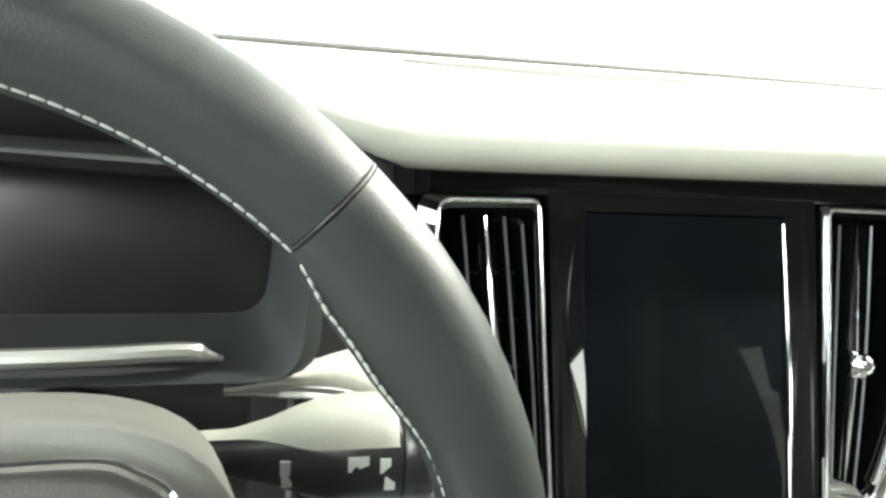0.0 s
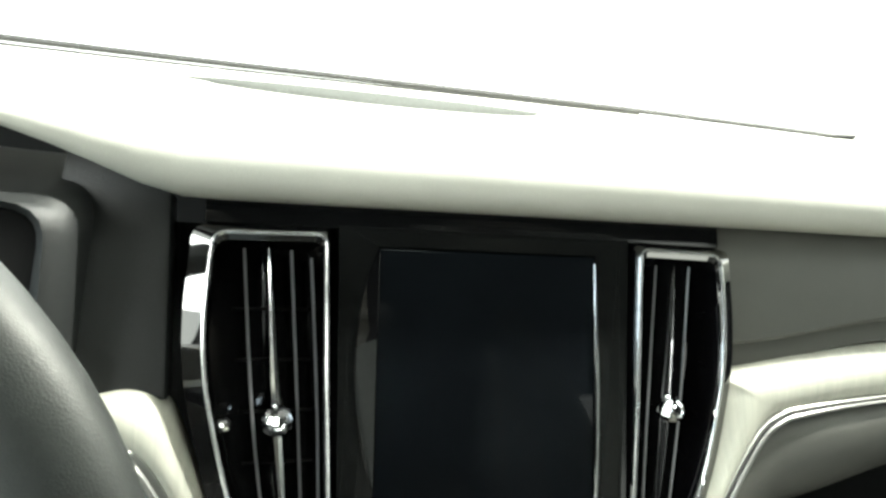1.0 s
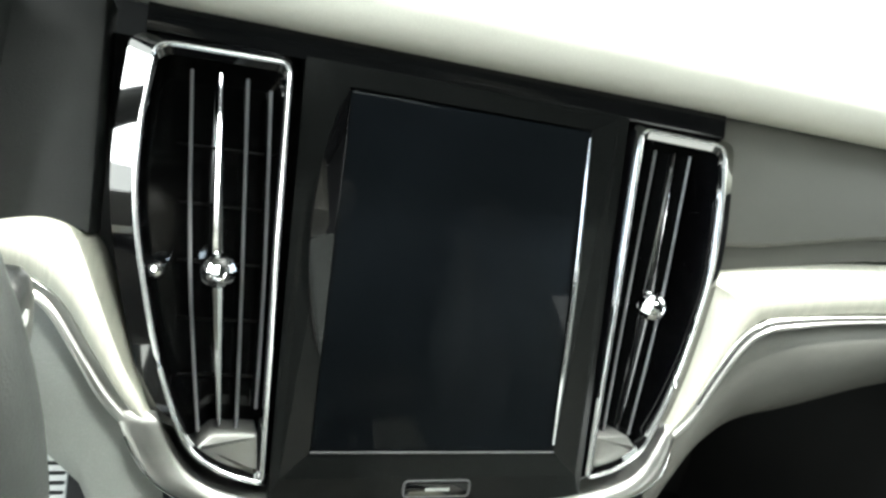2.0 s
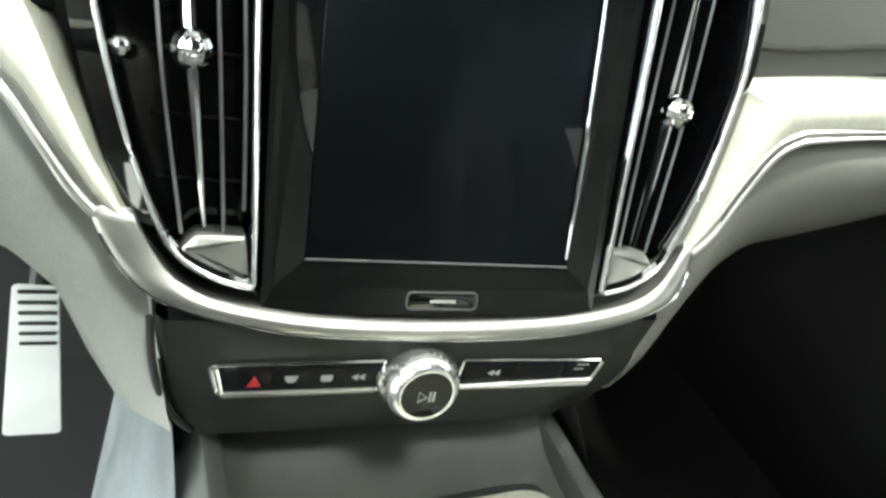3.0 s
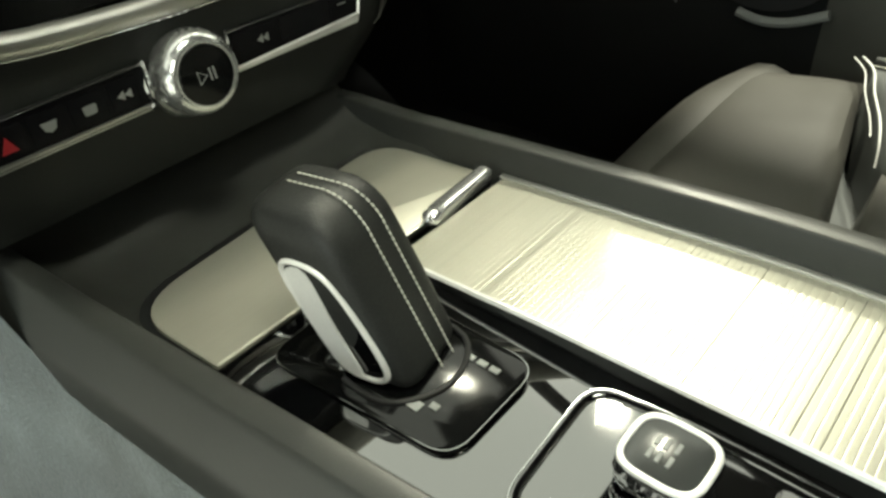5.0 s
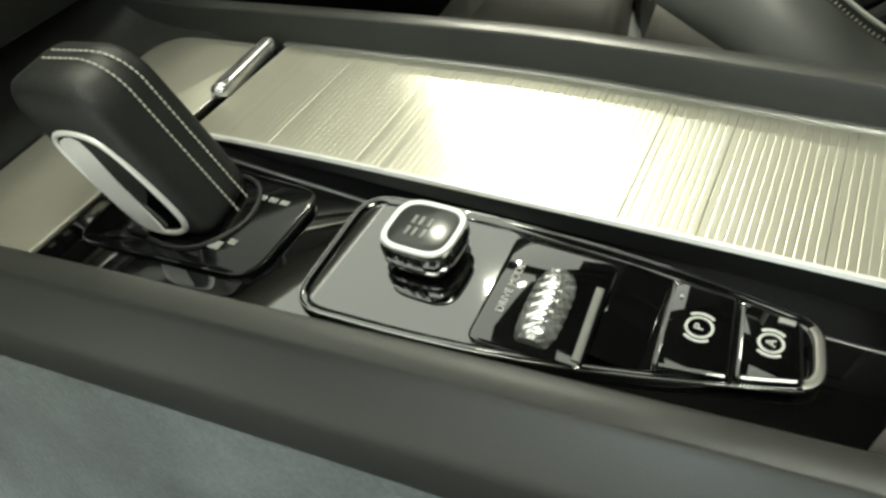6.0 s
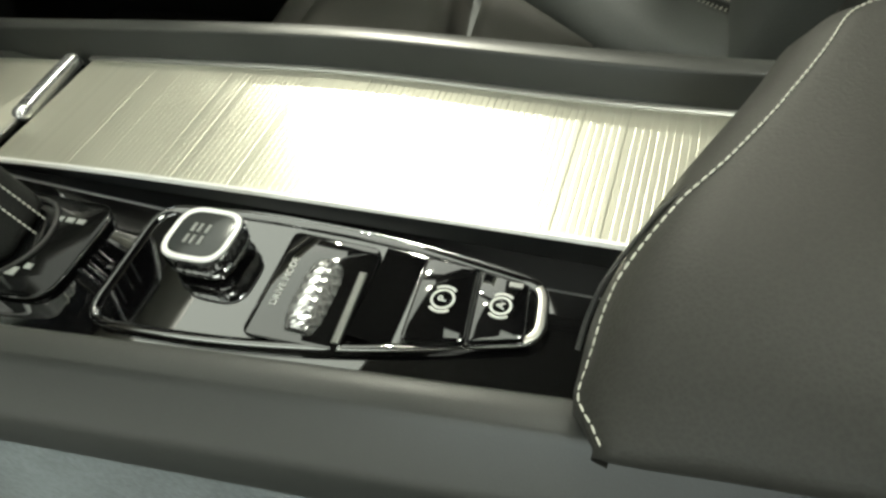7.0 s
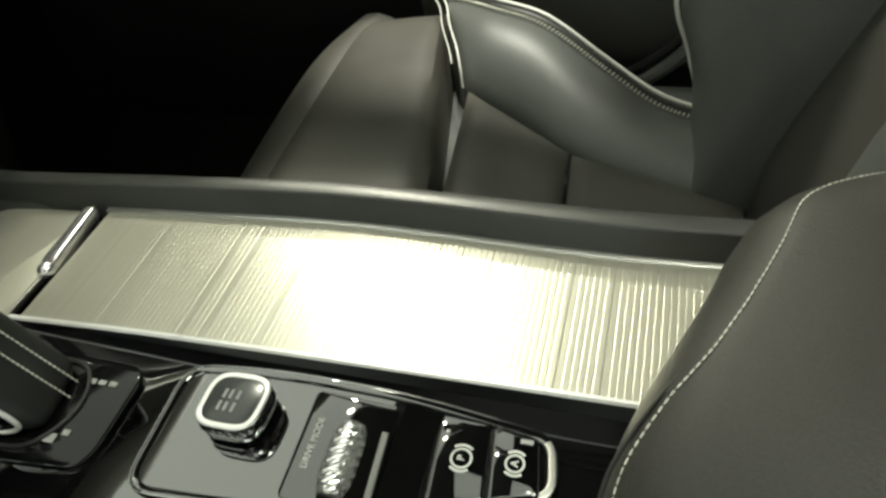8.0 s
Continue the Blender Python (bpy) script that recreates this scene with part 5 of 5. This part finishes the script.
rows = []
for x, r in ((-0.335, 0.0085), (-0.30, 0.0085), (-0.270, 0.0090), (-0.255, 0.0125), (-0.245, 0.0165), (-0.235, 0.0195), (-0.222, 0.0212), (-0.2035, 0.0212), (-0.203, 0.0200), (-0.202, 0.0215), (-0.190, 0.0208), (-0.187, 0.0180), (-0.186, 0.012)):
    rows.append([stalk_at(x, 2 * math.pi * j / 40, r * (1 - (0.03 * (j % 2) if x > -0.2025 else 0))) for j in range(40)])
part("core", loft(rows, closed=True, caps=True), SATINBLACK, stalk, "black stalk with a ribbed end", angle=50)
rows = []
for i in range(25):
    x = -0.300 + 0.097 * i / 24
    r = float(np.interp(x, (-0.300, -0.270, -0.255, -0.245, -0.235, -0.222, -0.207, -0.203), (0.0095, 0.0102, 0.0142, 0.0184, 0.0215, 0.0232, 0.0228, 0.0200)))
    lo_a, hi_a = radians(30 + 35 * step(-0.235, -0.275, x)), radians(165)
    rows.append([stalk_at(x, lo_a, r - 0.002)] + [stalk_at(x, lo_a + (hi_a - lo_a) * k / 10, r) for k in range(11)] + [stalk_at(x, hi_a, r - 0.002)])
part("upper_shell", loft(rows), SHELL, stalk, "pale upper shell of the stalk", angle=50)
for x, z in ((-0.2490, 0.002), (-0.2485, -0.005), (-0.2230, 0.0045), (-0.2190, 0.0045), (-0.2105, 0.0035), (-0.2085, -0.0035)):
    t = (x + 0.27) / 0.082
    c = stalk_at(x, math.asin(max(-0.9, min(0.9, z / 0.019))), 0.0208 if x > -0.24 else 0.0152)
    part("marking", box(c, (0.0042, 0.0012, 0.0062)), GLYPH, stalk, "white marking", smooth=False)
for dz in (0.005, -0.005):
    part("end_symbol", box((-0.1856, -0.0745, 0.7235 + dz), (0.0008, 0.007, 0.0045)), DIMGLYPH, stalk, "pale symbol on the stalk end", smooth=False)

clu = thing("instrument_cluster", "dark instrument display under a hood", "instrument cluster", (-0.37, 0.06, 0.76))


def cl(a, b, h):
    return Vector((a, 0.085 - h + 0.20 * (b - 0.76), b))


part("display", slab(rounded([(-0.50, 0.725), (-0.262, 0.725), (-0.254, 0.800), (-0.50, 0.812)], 0.02), cl, -0.02, 0.0, 0.001), CLUSTER, clu, "dark switched-off display")
rows = []
inn = rounded([(-0.50, 0.725), (-0.262, 0.725), (-0.254, 0.802), (-0.50, 0.814)], 0.02)
for a, b in inn + inn[:1]:
    dx, dz = (0.022 if a > -0.38 else -0.022), (0.03 if b > 0.77 else -0.012)
    rows.append([cl(a, b, 0.001), cl(a + dx * 0.5, b + dz * 0.3, 0.045), cl(a + dx * 0.9, b + dz * 0.6, 0.075), cl(a + dx * 1.3, b + dz * 0.6, 0.070), cl(a + dx * 1.6, b + dz * 0.7, -0.06)])
bm = loft(rows)
bmesh.ops.remove_doubles(bm, verts=bm.verts, dist=1e-6)
part("surround", bm, DARK, clu, "charcoal display surround", angle=60)
rows = []
for i in range(15):
    x = -0.53 + 0.236 * i / 14
    k = 1 - 0.35 * step(-0.32, -0.265, x)
    rows.append([cl(x, 0.725 + (0.808 - 0.725) * (0.75 + 0.25 * k), 0.002), Vector((x, 0.066, 0.800 + 0.030 * k)), Vector((x, 0.050, 0.815 + 0.030 * k)), Vector((x, 0.046, 0.828 + 0.026 * k))])
part("visor", loft(rows), SATINBLACK, clu, "black visor under the hood", angle=70)
part("lower_trim", tube(smooth_path([(-0.52, 0.010, 0.728), (-0.36, 0.006, 0.731), (-0.300, 0.010, 0.7315), (-0.290, 0.012, 0.7285), (-0.281, 0.016, 0.7245)], 6), [0.0050 - 0.0034 * step(14, 24, i) for i in range(25)], 10), SATIN, clu, "satin silver lower trim")
part("left_filler", slab([(-0.26, 0.10), (-0.184, 0.10), (-0.186, 0.215), (-0.24, 0.235)], fas, -0.05, -0.012, 0.004), DARK, clu, "charcoal filler beside the centre vents")

pedal = thing("accelerator_pedal", "ribbed bare metal pedal", "pedal", (-0.235, 0.25, 0.30))


def pd(a, b, h):
    return Vector((-0.240 + a - 0.06 * (0.37 - b), 0.262 - h * 0.8 - 0.25 * (0.37 - b) * -1 * 0.4, b + h * 0.6 - 0.004))


part("plate", slab(rounded([(-0.030, 0.24), (0.020, 0.24), (0.0175, 0.428), (-0.0165, 0.430)], 0.006), pd, -0.004, 0.0, 0.001), PALEMETAL, pedal, "brushed metal pedal plate")
for i in range(6):
    b = 0.421 - 0.0118 * i
    part("rib", slab(rounded([(-0.0125, b - 0.0022), (0.0165, b - 0.0022), (0.0165, b + 0.0022), (-0.0125, b + 0.0022)], 0.0020), pd, -0.001, 0.0025, 0.001), RUBBER, pedal, "black rubber rib")
part("arm", tube(smooth_path([(-0.238, 0.268, 0.39), (-0.235, 0.40, 0.50), (-0.235, 0.60, 0.52)], 5), 0.009, 10), RUBBER, pedal, "black pedal arm")
dseat = thing("driver_seat", "taupe leather driver's seat", "car seat", (-0.42, -0.8, 0.06))
part("cushion_base", box((-0.42, -0.74, 0.17), (0.44, 0.38, 0.20), 0.04, 3), SEATP, dseat, "slate leather cushion base")
part("cushion", puff([(-0.62, -0.54, 0.30), (-0.22, -0.54, 0.30), (-0.22, -0.90, 0.27), (-0.62, -0.90, 0.27)], 0.03, 16, 0.5, 0.08), SEATL, dseat, "taupe leather cushion")
part("backrest", box((-0.42, -0.86, 0.66), (0.50, 0.14, 0.74), 0.05, 3, Matrix.Rotation(radians(-12), 4, "X")), SEATL, dseat, "taupe leather backrest")
for x in (-0.64, -0.20):
    part("back_bolster", tube(smooth_path([(x, -0.74, 0.34), (x, -0.78, 0.60), (x, -0.86, 0.92)], 6), [0.03 + 0.03 * math.sin(math.pi * i / 12) for i in range(13)], 14), SEATP, dseat, "slate leather backrest bolster")
part("headrest", puff([(-0.53, -0.90, 1.06), (-0.31, -0.90, 1.06), (-0.33, -0.95, 1.22), (-0.51, -0.95, 1.22)], 0.03, 12, 0.5, 0.05), SEATL, dseat, "taupe leather headrest")

# ---- doors ----
for side, word in ((1, "passenger"),):
    d = thing(word + "_door", "black car door panel with a pale top roll", "car door", (side * 0.80, -0.25, 0.1))
    rows = []
    for y in [0.55 - 0.07 * i for i in range(18)]:
        rows.append([Vector((side * (0.80 - q), y, z)) for z, q in ((0.86, 0.0), (0.85, 0.02), (0.78, 0.035), (0.66, 0.03), (0.62, 0.06), (0.57, 0.06), (0.53, 0.03), (0.38, 0.03), (0.345, 0.045), (0.20, 0.05), (0.12, 0.03), (0.06, 0.03))])
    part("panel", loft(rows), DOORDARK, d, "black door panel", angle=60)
    part("waist_roll", tube(smooth_path([(side * 0.83, 0.62, 0.868), (side * 0.815, 0.3, 0.88), (side * 0.80, -0.2, 0.885), (side * 0.80, -0.6, 0.885)], 6), 0.032, 12), PAD, d, "pale soft top of the door")
    rows = []
    for i in range(13):
        y = -0.10 - 0.045 * i
        f = math.sin(math.pi * min(1, (i + 0.6) / 4) / 2) if i < 4 else 1.0
        rows.append([Vector((side * (0.765 - q * f), y, z)) for z, q in ((0.42, 0.0), (0.412, 0.02), (0.39, 0.036), (0.34, 0.046), (0.28, 0.05), (0.235, 0.046), (0.20 + 0.03 * max(0, i - 6) / 6, 0.03), (0.19 + 0.03 * max(0, i - 6) / 6, 0.0))])
    part("map_pocket", loft(rows), BAND, d, "dark grey door pocket", angle=60)
    part("pocket_edge", tube(smooth_path([(side * 0.738, 0.190, 0.440), (side * 0.738, 0.150, 0.420), (side * 0.738, 0.112, 0.388), (side * 0.738, 0.080, 0.349)], 6), [0.0012 + 0.0026 * math.sin(math.pi * i / 18) for i in range(19)], 8), VANE, d, "satin grey pocket edge")
    ring = [(side * 0.742, -0.030 + 0.075 * math.cos(q), 0.405 + 0.048 * math.sin(q)) for q in (2 * math.pi * k / 28 for k in range(28))]
    recess = part("pull_recess", loft([[Vector(p) + Vector((side * e, 0, 0)) for p in ring] for e in (0.03, -0.004)], closed=True, caps=True), RUBBER, d, "black oval pull recess", angle=60)
    part("recess_lip", tube(smooth_path([(side * 0.736, -0.003, 0.352), (side * 0.734, -0.035, 0.346), (side * 0.734, -0.07, 0.350), (side * 0.736, -0.11, 0.365)], 5), 0.006, 8), KNEE, d, "pale lip under the recess")
sill = smooth_path([(0.700, -0.30, 0.165), (0.705, -0.38, 0.192), (0.705, -0.42, 0.216), (0.705, -0.46, 0.25), (0.705, -0.52, 0.33)], 6)
setting("trim_door_seal", tube([p + Vector((0, 0.004, 0.016)) for p in sill], 0.006, 8), RUBBER, "black rubber door seal")
setting("trim_sill", tube([p + Vector((-0.004, 0, -0.004)) for p in sill], 0.010, 10), GREY, "grey sill trim beside the seat")
